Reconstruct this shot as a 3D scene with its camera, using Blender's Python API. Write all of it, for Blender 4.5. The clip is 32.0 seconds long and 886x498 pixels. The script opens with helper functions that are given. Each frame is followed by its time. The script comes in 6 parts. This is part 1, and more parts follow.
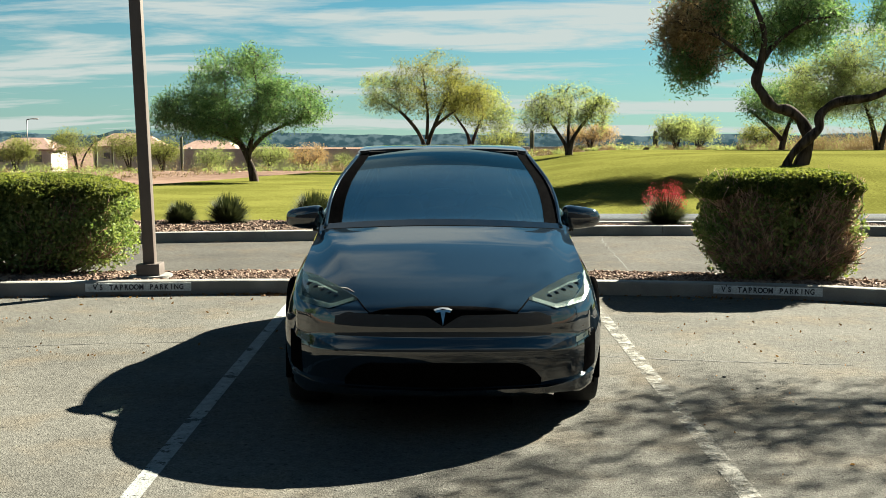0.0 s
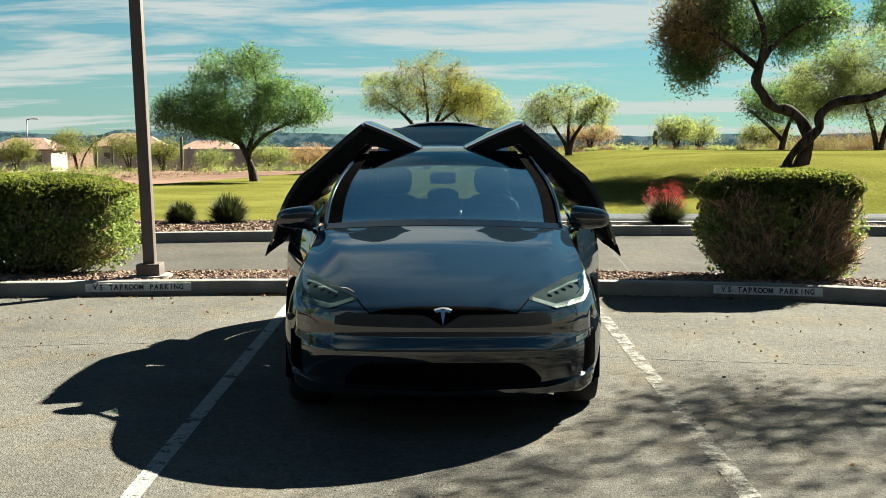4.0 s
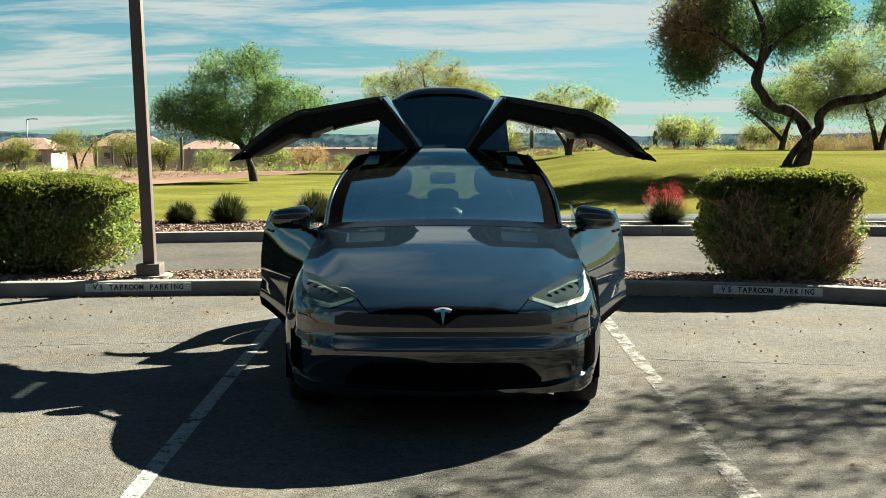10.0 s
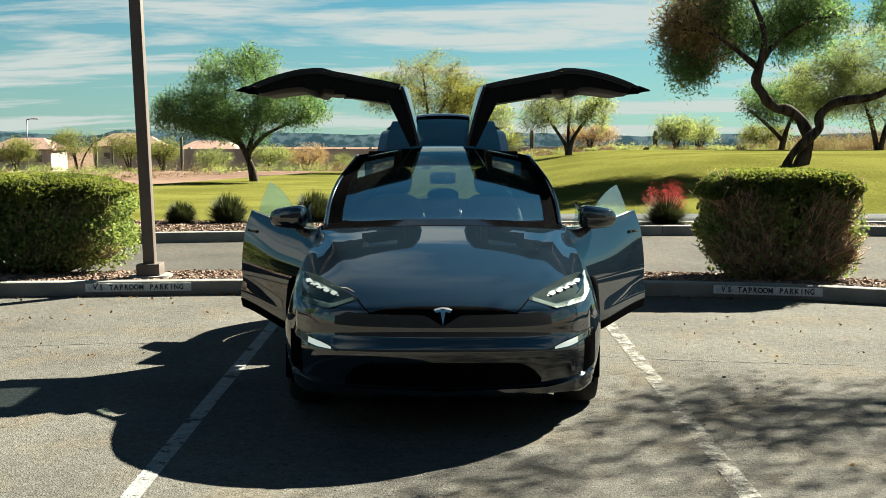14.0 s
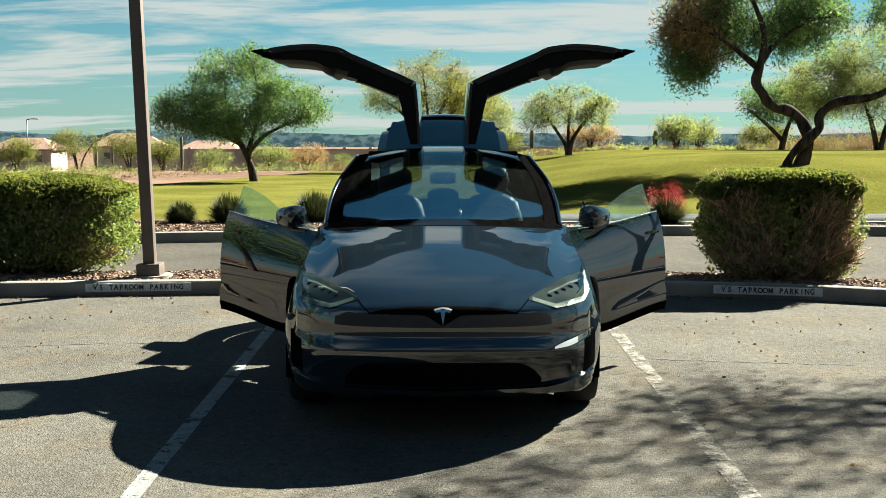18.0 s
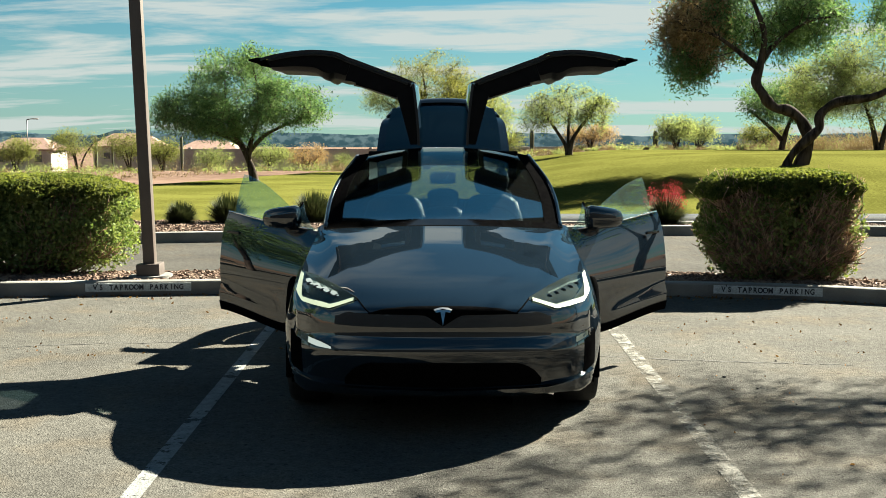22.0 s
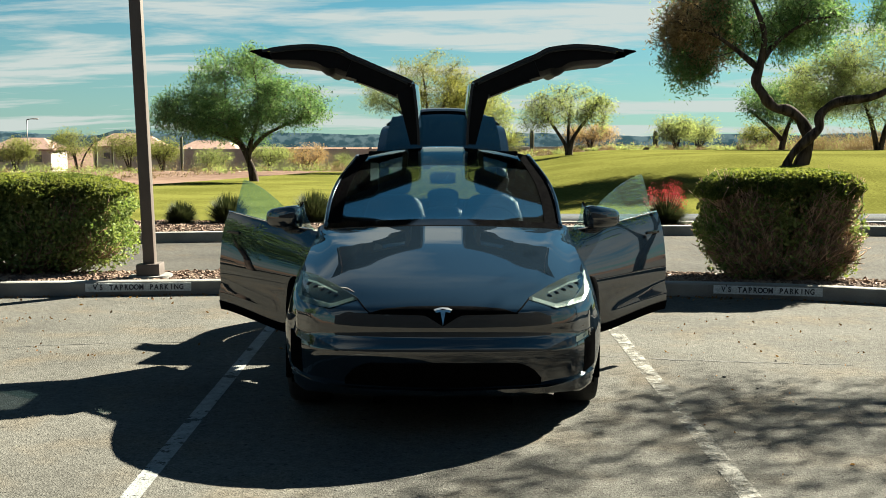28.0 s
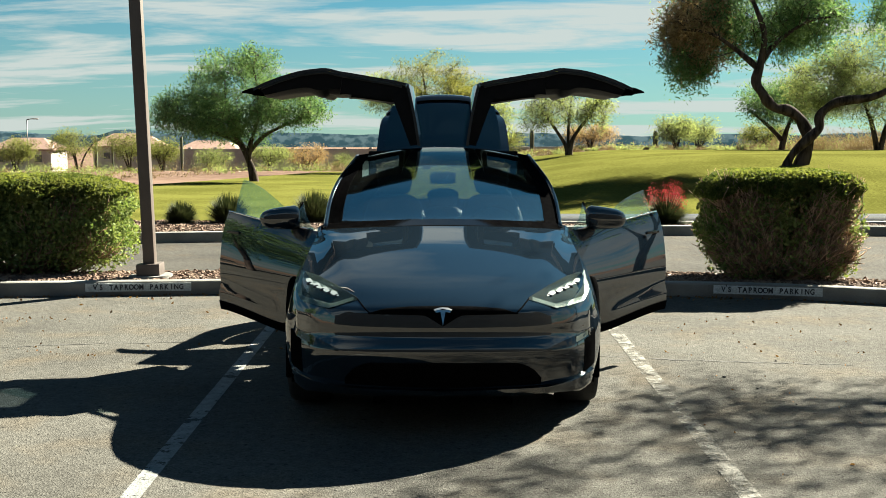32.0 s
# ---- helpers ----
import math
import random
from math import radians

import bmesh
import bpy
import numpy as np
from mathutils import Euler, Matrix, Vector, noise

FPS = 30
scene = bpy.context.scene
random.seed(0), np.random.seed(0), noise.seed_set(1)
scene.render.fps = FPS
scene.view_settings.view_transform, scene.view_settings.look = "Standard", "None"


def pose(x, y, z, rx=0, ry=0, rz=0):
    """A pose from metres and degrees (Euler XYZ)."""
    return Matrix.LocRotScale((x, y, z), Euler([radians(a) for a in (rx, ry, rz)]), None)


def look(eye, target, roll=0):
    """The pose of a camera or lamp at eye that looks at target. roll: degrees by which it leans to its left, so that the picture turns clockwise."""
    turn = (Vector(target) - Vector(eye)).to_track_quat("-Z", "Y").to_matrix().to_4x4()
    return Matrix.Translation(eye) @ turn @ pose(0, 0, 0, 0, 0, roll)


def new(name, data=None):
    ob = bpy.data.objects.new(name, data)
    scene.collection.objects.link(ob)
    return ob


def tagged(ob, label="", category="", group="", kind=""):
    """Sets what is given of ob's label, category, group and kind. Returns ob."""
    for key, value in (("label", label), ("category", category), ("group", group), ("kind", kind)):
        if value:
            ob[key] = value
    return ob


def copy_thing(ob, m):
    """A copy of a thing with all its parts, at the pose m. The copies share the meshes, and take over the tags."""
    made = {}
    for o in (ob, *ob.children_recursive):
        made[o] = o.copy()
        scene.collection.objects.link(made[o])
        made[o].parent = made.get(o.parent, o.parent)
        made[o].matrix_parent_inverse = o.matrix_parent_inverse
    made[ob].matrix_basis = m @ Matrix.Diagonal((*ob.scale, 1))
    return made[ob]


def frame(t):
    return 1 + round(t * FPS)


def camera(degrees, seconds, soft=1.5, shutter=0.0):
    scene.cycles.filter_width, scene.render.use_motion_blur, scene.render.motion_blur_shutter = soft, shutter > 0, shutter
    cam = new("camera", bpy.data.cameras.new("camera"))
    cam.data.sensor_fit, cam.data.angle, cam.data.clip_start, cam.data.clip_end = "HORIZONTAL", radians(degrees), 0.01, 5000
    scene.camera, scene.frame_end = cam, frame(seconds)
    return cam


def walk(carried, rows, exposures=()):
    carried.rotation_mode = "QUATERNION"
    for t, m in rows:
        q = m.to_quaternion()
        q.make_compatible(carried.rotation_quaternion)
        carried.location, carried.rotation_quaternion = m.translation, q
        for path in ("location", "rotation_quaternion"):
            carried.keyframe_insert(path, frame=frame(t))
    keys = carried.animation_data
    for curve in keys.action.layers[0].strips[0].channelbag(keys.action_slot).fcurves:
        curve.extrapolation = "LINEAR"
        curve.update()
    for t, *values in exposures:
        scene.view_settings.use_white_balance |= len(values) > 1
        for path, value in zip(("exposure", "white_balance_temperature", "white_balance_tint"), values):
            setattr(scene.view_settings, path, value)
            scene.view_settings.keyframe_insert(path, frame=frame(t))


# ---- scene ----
cam = camera(40.0, 32.0, 0.55)
STAND = pose(0, 0, 1.80, 90 - 6.04, 0, 0)
walk(cam, [(0.0, STAND), (32.0, STAND)], [(0.0, 2.577, 6250, 7), (32.0, 2.577, 6250, 7)])

# ---- daylight ----
SUN_EL, SUN_AZ = radians(32.9), radians(45.0)      # azimuth to the right of the view
world = bpy.data.worlds.new("sky")
scene.world = world
world.use_nodes = True


def sky_world():
    nt = world.node_tree
    nt.nodes.clear()
    n, l = nt.nodes.new, nt.links.new
    out, bg = n("ShaderNodeOutputWorld"), n("ShaderNodeBackground")
    co, mp = n("ShaderNodeTexCoord"), n("ShaderNodeMapping")
    mp.inputs["Rotation"].default_value = (radians(1.6), 0, 0)
    l(co.outputs["Generated"], mp.inputs["Vector"])
    sk = n("ShaderNodeTexSky")
    sk.sky_type, sk.sun_disc = "NISHITA", False
    sk.sun_elevation, sk.sun_rotation = SUN_EL, SUN_AZ
    sk.air_density, sk.dust_density, sk.ozone_density = 1.0, 0.3, 1.6
    l(mp.outputs[0], sk.inputs[0])
    tint = n("ShaderNodeMix")
    tint.data_type, tint.blend_type = "RGBA", "MULTIPLY"
    tint.inputs[0].default_value = 1.0
    tint.inputs[7].default_value = (0.46, 0.98, 1.06, 1)
    l(sk.outputs[0], tint.inputs[6])
    # streaked cloud banks on a flat layer high above
    sep = n("ShaderNodeSeparateXYZ")
    l(mp.outputs[0], sep.inputs[0])
    lift = n("ShaderNodeMath"); lift.operation = "MAXIMUM"; lift.inputs[1].default_value = 0.0
    l(sep.outputs[2], lift.inputs[0])
    add = n("ShaderNodeMath"); add.operation = "ADD"; add.inputs[1].default_value = 0.10
    l(lift.outputs[0], add.inputs[0])
    dx = n("ShaderNodeMath"); dx.operation = "DIVIDE"
    dy = n("ShaderNodeMath"); dy.operation = "DIVIDE"
    l(sep.outputs[0], dx.inputs[0]); l(add.outputs[0], dx.inputs[1])
    l(sep.outputs[1], dy.inputs[0]); l(add.outputs[0], dy.inputs[1])
    comb = n("ShaderNodeCombineXYZ")
    l(dx.outputs[0], comb.inputs[0]); l(dy.outputs[0], comb.inputs[1])
    st = n("ShaderNodeMapping")
    st.inputs["Location"].default_value = (2.7, 0.4, 0.0)
    st.inputs["Rotation"].default_value = (0, 0, radians(6))
    st.inputs["Scale"].default_value = (0.42, 1.0, 1.0)
    l(comb.outputs[0], st.inputs[0])
    nz = n("ShaderNodeTexNoise")
    nz.inputs["Scale"].default_value, nz.inputs["Detail"].default_value = 1.45, 12.0
    nz.inputs["Roughness"].default_value, nz.inputs["Distortion"].default_value = 0.60, 0.35
    l(st.outputs[0], nz.inputs["Vector"])
    ramp = n("ShaderNodeValToRGB")
    ramp.color_ramp.elements[0].position, ramp.color_ramp.elements[1].position = 0.475, 0.60
    l(nz.outputs["Fac"], ramp.inputs[0])
    # more cover low over the horizon
    low = n("ShaderNodeMapRange")
    low.inputs["From Min"].default_value, low.inputs["From Max"].default_value = 0.0, 0.13
    low.inputs["To Min"].default_value, low.inputs["To Max"].default_value = 0.38, 0.0
    l(sep.outputs[2], low.inputs[0])
    cov = n("ShaderNodeMath"); cov.operation = "ADD"; cov.use_clamp = True
    l(ramp.outputs[0], cov.inputs[0]); l(low.outputs[0], cov.inputs[1])
    high = n("ShaderNodeMapRange")
    high.inputs["From Min"].default_value, high.inputs["From Max"].default_value = 0.38, 0.72
    high.inputs["To Min"].default_value, high.inputs["To Max"].default_value = 1.0, 0.05
    l(sep.outputs[2], high.inputs[0])
    thin = n("ShaderNodeMath"); thin.operation = "MULTIPLY"
    l(cov.outputs[0], thin.inputs[0]); l(high.outputs[0], thin.inputs[1])
    cov2 = n("ShaderNodeMath"); cov2.operation = "MULTIPLY"; cov2.inputs[1].default_value = 0.92
    l(thin.outputs[0], cov2.inputs[0])
    mix = n("ShaderNodeMix"); mix.data_type = "RGBA"
    l(cov2.outputs[0], mix.inputs[0]); l(tint.outputs[2], mix.inputs[6])
    mix.inputs[7].default_value = (9.5, 10.0, 9.3, 1)
    l(mix.outputs[2], bg.inputs[0])
    bg.inputs[1].default_value = 0.0118
    l(bg.outputs[0], out.inputs[0])


sky_world()
sun = new("sun", bpy.data.lights.new("sun", "SUN"))
sun.data.energy, sun.data.angle, sun.data.color = 7.2, radians(0.55), (0.98, 0.89, 0.69)
sun.matrix_world = look((0, 0, 0), (-math.sin(SUN_AZ) * math.cos(SUN_EL), -math.cos(SUN_AZ) * math.cos(SUN_EL), -math.sin(SUN_EL)))

# ---- materials ----


def surf(name, a, b, scale=6.0, rough=0.7, metal=0.0, bump=0.0, bscale=60.0, coat=0.0, fine=0.25, isle=0.0, spec=0.5, stretch=(1, 1, 1)):
    """Two tones mixed by a coarse and a fine noise at real-world size, with fine relief."""
    m = bpy.data.materials.new(name)
    m.use_nodes = True
    nt = m.node_tree
    n, l = nt.nodes.new, nt.links.new
    p = nt.nodes["Principled BSDF"]
    co, mp = n("ShaderNodeTexCoord"), n("ShaderNodeMapping")
    mp.inputs["Scale"].default_value = stretch
    l(co.outputs["Object"], mp.inputs[0])
    n1, n2 = n("ShaderNodeTexNoise"), n("ShaderNodeTexNoise")
    n1.inputs["Scale"].default_value, n1.inputs["Detail"].default_value = scale, 5.0
    n2.inputs["Scale"].default_value, n2.inputs["Detail"].default_value = bscale, 3.0
    l(mp.outputs[0], n1.inputs["Vector"]); l(mp.outputs[0], n2.inputs["Vector"])
    f = n("ShaderNodeMath"); f.operation = "MULTIPLY_ADD"
    f.inputs[1].default_value, f.inputs[2].default_value = fine * 2, -fine
    g2 = n("ShaderNodeMapRange")
    g2.inputs["From Min"].default_value, g2.inputs["From Max"].default_value = 0.36, 0.64
    l(n2.outputs["Fac"], g2.inputs[0]); l(g2.outputs[0], f.inputs[0])
    s = n("ShaderNodeMath"); s.operation = "ADD"
    c = n("ShaderNodeMapRange")
    c.inputs["From Min"].default_value, c.inputs["From Max"].default_value = 0.36, 0.64
    l(n1.outputs["Fac"], c.inputs[0]); l(c.outputs[0], s.inputs[0]); l(f.outputs[0], s.inputs[1])
    last = s.outputs[0]
    if isle:
        g = n("ShaderNodeNewGeometry")
        k = n("ShaderNodeMath"); k.operation = "MULTIPLY_ADD"
        k.inputs[1].default_value, k.inputs[2].default_value = 2 * isle, -isle
        l(g.outputs["Random Per Island"], k.inputs[0])
        q = n("ShaderNodeMath"); q.operation = "ADD"
        l(last, q.inputs[0]); l(k.outputs[0], q.inputs[1])
        last = q.outputs[0]
    mx = n("ShaderNodeMix"); mx.data_type = "RGBA"
    mx.inputs[6].default_value, mx.inputs[7].default_value = (*a, 1), (*b, 1)
    l(last, mx.inputs[0]); l(mx.outputs[2], p.inputs["Base Color"])
    p.inputs["Roughness"].default_value, p.inputs["Metallic"].default_value = rough, metal
    p.inputs["Coat Weight"].default_value, p.inputs["Coat Roughness"].default_value, p.inputs["Coat IOR"].default_value = coat, 0.02, 1.78
    p.inputs["Specular IOR Level"].default_value = spec
    if bump:
        bp = n("ShaderNodeBump")
        bp.inputs["Strength"].default_value, bp.inputs["Distance"].default_value = bump, 0.01
        l(n2.outputs["Fac"], bp.inputs["Height"]); l(bp.outputs[0], p.inputs["Normal"])
    return m


def asphalt(name, a, b, grain):
    """Bleached asphalt: stone chips of mixed tone in darker binder, with broad stains."""
    m = bpy.data.materials.new(name)
    m.use_nodes = True
    nt = m.node_tree
    n, l = nt.nodes.new, nt.links.new
    p = nt.nodes["Principled BSDF"]
    co = n("ShaderNodeTexCoord")
    broad, mid, chip = n("ShaderNodeTexNoise"), n("ShaderNodeTexNoise"), n("ShaderNodeTexVoronoi")
    broad.inputs["Scale"].default_value, broad.inputs["Detail"].default_value = 0.9, 9.0
    mid.inputs["Scale"].default_value, mid.inputs["Detail"].default_value, mid.inputs["Roughness"].default_value = 14.0, 6.0, 0.75
    chip.inputs["Scale"].default_value, chip.inputs["Randomness"].default_value = grain, 1.0
    for t in (broad, mid, chip):
        l(co.outputs["Object"], t.inputs["Vector"])
    r1, r2 = n("ShaderNodeMapRange"), n("ShaderNodeMapRange")
    r1.inputs["From Min"].default_value, r1.inputs["From Max"].default_value = 0.3, 0.7
    r2.inputs["From Min"].default_value, r2.inputs["From Max"].default_value = 0.3, 0.7
    r2.inputs["To Min"].default_value, r2.inputs["To Max"].default_value = 0.74, 1.22
    l(broad.outputs["Fac"], r1.inputs[0]); l(mid.outputs["Fac"], r2.inputs[0])
    mx = n("ShaderNodeMix"); mx.data_type = "RGBA"
    mx.inputs[6].default_value, mx.inputs[7].default_value = (*a, 1), (*b, 1)
    l(r1.outputs[0], mx.inputs[0])
    sep, r3 = n("ShaderNodeSeparateColor"), n("ShaderNodeMapRange")
    l(chip.outputs["Color"], sep.inputs[0])
    r3.inputs["To Min"].default_value, r3.inputs["To Max"].default_value = 0.74, 1.26
    l(sep.outputs[0], r3.inputs[0])
    k = n("ShaderNodeMath"); k.operation = "MULTIPLY"
    l(r2.outputs[0], k.inputs[0]); l(r3.outputs[0], k.inputs[1])
    pit, pr = n("ShaderNodeTexNoise"), n("ShaderNodeMapRange")
    pit.inputs["Scale"].default_value, pit.inputs["Detail"].default_value = 26.0, 3.0
    pr.inputs["From Min"].default_value, pr.inputs["From Max"].default_value = 0.62, 0.70
    pr.inputs["To Min"].default_value, pr.inputs["To Max"].default_value = 1.0, 0.42
    l(co.outputs["Object"], pit.inputs["Vector"]); l(pit.outputs["Fac"], pr.inputs[0])
    k2 = n("ShaderNodeMath"); k2.operation = "MULTIPLY"
    l(k.outputs[0], k2.inputs[0]); l(pr.outputs[0], k2.inputs[1])
    # faint rusty dust in patches
    dusty, dr, dm = n("ShaderNodeTexNoise"), n("ShaderNodeMapRange"), n("ShaderNodeMix")
    dusty.inputs["Scale"].default_value, dusty.inputs["Detail"].default_value = 1.7, 8.0
    dr.inputs["From Min"].default_value, dr.inputs["From Max"].default_value = 0.50, 0.74
    dr.inputs["To Max"].default_value = 0.75
    l(co.outputs["Object"], dusty.inputs["Vector"]); l(dusty.outputs["Fac"], dr.inputs[0])
    dm.data_type = "RGBA"
    dm.inputs[7].default_value = (b[0] * 1.05, b[1] * 0.91, b[2] * 0.76, 1)
    l(dr.outputs[0], dm.inputs[0]); l(mx.outputs[2], dm.inputs[6])
    vm = n("ShaderNodeVectorMath"); vm.operation = "SCALE"
    l(dm.outputs[2], vm.inputs[0]); l(k2.outputs[0], vm.inputs["Scale"])
    l(vm.outputs[0], p.inputs["Base Color"])
    p.inputs["Roughness"].default_value, p.inputs["Specular IOR Level"].default_value = 0.95, 0.03
    hs = n("ShaderNodeMath"); hs.operation = "MULTIPLY_ADD"; hs.inputs[1].default_value = 0.6
    l(chip.outputs["Distance"], hs.inputs[0]); l(mid.outputs["Fac"], hs.inputs[2])
    bp = n("ShaderNodeBump")
    bp.inputs["Strength"].default_value, bp.inputs["Distance"].default_value = 0.8, 0.008
    l(hs.outputs[0], bp.inputs["Height"]); l(bp.outputs[0], p.inputs["Normal"])
    return m


def leafmat(name, a, b, through_=0.45):
    """Leaves: two greens by island, with light passing through them."""
    m = surf(name, a, b, 3.0, 0.65, isle=0.4, bscale=12.0, spec=0.05)
    nt = m.node_tree
    p, out = nt.nodes["Principled BSDF"], nt.nodes["Material Output"]
    tr, mx = nt.nodes.new("ShaderNodeBsdfTranslucent"), nt.nodes.new("ShaderNodeMixShader")
    src = p.inputs["Base Color"].links[0].from_socket
    br = nt.nodes.new("ShaderNodeMix"); br.data_type, br.blend_type = "RGBA", "MULTIPLY"
    br.inputs[0].default_value, br.inputs[7].default_value = 1.0, (1.2, 1.2, 0.75, 1)
    nt.links.new(src, br.inputs[6]); nt.links.new(br.outputs[2], tr.inputs[0])
    mx.inputs[0].default_value = through_
    nt.links.new(p.outputs[0], mx.inputs[1]); nt.links.new(tr.outputs[0], mx.inputs[2])
    nt.links.new(mx.outputs[0], out.inputs[0])
    return m


def glassmat(name, col, alpha, rough=0.01, f0=0.045, dust=0.0, edge=0.95):
    """Tinted glass: a clear layer that darkens what is behind it, and real gloss."""
    m = bpy.data.materials.new(name)
    m.use_nodes = True
    nt = m.node_tree
    nt.nodes.clear()
    n, l = nt.nodes.new, nt.links.new
    out, tr, gl, mx, fr = n("ShaderNodeOutputMaterial"), n("ShaderNodeBsdfTransparent"), n("ShaderNodeBsdfGlossy"), n("ShaderNodeMixShader"), n("ShaderNodeLayerWeight")
    tr.inputs[0].default_value = (*[c * alpha for c in col], 1)
    gl.inputs["Roughness"].default_value, gl.inputs["Color"].default_value = rough, (0.82, 1.0, 0.97, 1)
    fr.inputs[0].default_value = 0.5
    pw, ma = n("ShaderNodeMath"), n("ShaderNodeMath")
    pw.operation, ma.operation = "POWER", "MULTIPLY_ADD"
    pw.inputs[1].default_value, ma.inputs[1].default_value, ma.inputs[2].default_value = 5.0, edge - f0, f0
    l(fr.outputs["Facing"], pw.inputs[0]); l(pw.outputs[0], ma.inputs[0])
    l(ma.outputs[0], mx.inputs[0]); l(tr.outputs[0], mx.inputs[1]); l(gl.outputs[0], mx.inputs[2])
    film, df = n("ShaderNodeMixShader"), n("ShaderNodeBsdfDiffuse")
    film.inputs[0].default_value, df.inputs[0].default_value = dust, (0.62, 0.66, 0.64, 1)
    l(mx.outputs[0], film.inputs[1]); l(df.outputs[0], film.inputs[2]); l(film.outputs[0], out.inputs[0])
    return m


def glow(name, col, strength):
    m = bpy.data.materials.new(name)
    m.use_nodes = True
    p = m.node_tree.nodes["Principled BSDF"]
    p.inputs["Base Color"].default_value = (*[0.03 * c for c in col], 1)
    p.inputs["Emission Color"].default_value, p.inputs["Emission Strength"].default_value = (*col, 1), strength
    return m


ASPHALT = asphalt("asphalt_worn", (0.0555, 0.0545, 0.0508), (0.0855, 0.0837, 0.0771), 105)
ROADTAR = asphalt("asphalt_road", (0.040, 0.039, 0.037), (0.062, 0.060, 0.056), 60)
# Concrete path in tree shade: the shade is put into this dark bluish colour.
PATH_SHADED = asphalt("path_shaded", (0.0306, 0.0348, 0.0402), (0.0473, 0.0528, 0.0603), 50)
CRACK = surf("crack_dark", (0.0167, 0.0168, 0.0168), (0.0334, 0.033, 0.0335), 8, 0.95)
CONCRETE = surf("concrete", (0.1316, 0.1296, 0.1222), (0.1955, 0.1944, 0.1854), 2.5, 0.85, bump=0.4, bscale=120, spec=0.15)
SOIL = surf("gravel_soil", (0.1337, 0.0936, 0.0763), (0.2005, 0.1512, 0.1286), 3.0, 0.95, bump=1.0, bscale=40)
STONE = surf("gravel_stone", (0.0696, 0.045, 0.0351), (0.1741, 0.1237, 0.0964), 4.0, 0.9, isle=0.9, bscale=30, spec=0.1)
LAWN = surf("lawn_grass", (0.049, 0.0516, 0.0121), (0.0891, 0.09, 0.0228), 0.35, 0.9, bump=1.0, bscale=22, fine=0.6, spec=0.0)
DESERT = surf("desert_soil", (0.085, 0.057, 0.046), (0.135, 0.094, 0.075), 0.12, 0.95, bump=0.6, bscale=2.0, fine=0.5, spec=0.0)
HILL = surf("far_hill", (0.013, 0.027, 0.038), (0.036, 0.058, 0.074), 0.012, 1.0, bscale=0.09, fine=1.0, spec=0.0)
PAINT = surf("metallic_blue_grey_paint", (0.0040, 0.0078, 0.0132), (0.0060, 0.0108, 0.0175), 900, 0.5, 0.0, coat=1.0, bscale=1500, spec=0.0)
PLASTIC = surf("black_plastic", (0.0021, 0.0021, 0.0024), (0.0035, 0.0035, 0.0038), 30, 0.6, bump=0.15, bscale=700, spec=0.0)
GLOSSBLACK = surf("gloss_black", (0.0016, 0.0016, 0.0019), (0.003, 0.003, 0.0034), 20, 0.06, spec=0.4)
TRIM = surf("dark_trim_plastic", (0.0024, 0.0024, 0.0031), (0.0042, 0.0042, 0.0052), 14, 0.5, bump=0.12, bscale=220, spec=0.08)
CARPET = surf("cabin_black", (0.0036, 0.0038, 0.0054), (0.0071, 0.0077, 0.0102), 30, 0.85, bump=0.4, bscale=300, spec=0.1)
LEATHER = surf("seat_leather", (0.0111, 0.012, 0.0147), (0.0178, 0.0192, 0.0235), 12, 0.5, bump=0.3, bscale=250)
RUBBER = surf("tyre_rubber", (0.0067, 0.0072, 0.008), (0.0139, 0.0144, 0.0147), 20, 0.85, bump=0.3, bscale=150)
ALLOY = surf("dark_alloy", (0.10, 0.10, 0.11), (0.14, 0.14, 0.15), 30, 0.3, 0.9)
CHROME = surf("chrome", (0.75, 0.75, 0.76), (0.85, 0.85, 0.86), 20, 0.08, 1.0)
SATIN = surf("satin_metal", (0.62, 0.62, 0.60), (0.75, 0.75, 0.73), 40, 0.32, 1.0)
REFLECTOR = surf("lamp_reflector", (0.030, 0.040, 0.036), (0.055, 0.068, 0.060), 60, 0.4, spec=0.2)
LAMPBED = surf("lamp_bed", (0.0032, 0.0055, 0.0055), (0.007, 0.0105, 0.010), 40, 0.75, spec=0.02)
SCREEN = glassmat("tinted_glass", (0.84, 0.95, 1.0), 0.66, f0=0.34, dust=0.003)
PRIVACY = glassmat("privacy_glass", (0.45, 0.58, 0.64), 0.22, f0=0.09)
REARGLASS = glassmat("dark_rear_glass", (0.45, 0.55, 0.62), 0.10, f0=0.11)
SIDEGLASS = glassmat("side_glass", (0.84, 0.97, 0.96), 0.94, f0=0.09, dust=0.015)
CLEAR = glassmat("lamp_lens", (0.90, 0.97, 0.96), 0.92, f0=0.03, edge=0.25)
AMBER = glow("amber_light", (1.0, 0.26, 0.008), 0.135)
LED = glow("white_light", (0.92, 1.0, 0.66), 0.14)
LEDSOFT = glow("soft_white_light", (0.90, 1.0, 0.90), 0.10)
POLE = surf("brown_pole_paint", (0.0473, 0.0348, 0.0301), (0.0641, 0.048, 0.0415), 3, 0.55, bump=0.1, bscale=90)
WHITE = surf("stencil_white", (0.3275, 0.3612, 0.3752), (0.4834, 0.5208, 0.544), 9, 0.8, bscale=70, fine=0.6)
BLACKTXT = surf("stencil_black", (0.0111, 0.0132, 0.0188), (0.0279, 0.03, 0.0402), 20, 0.8)
BARK = surf("bark", (0.0144, 0.0109, 0.0096), (0.0615, 0.0468, 0.04), 7, 0.95, bump=1.0, bscale=18, stretch=(1, 1, 0.25), spec=0.05)
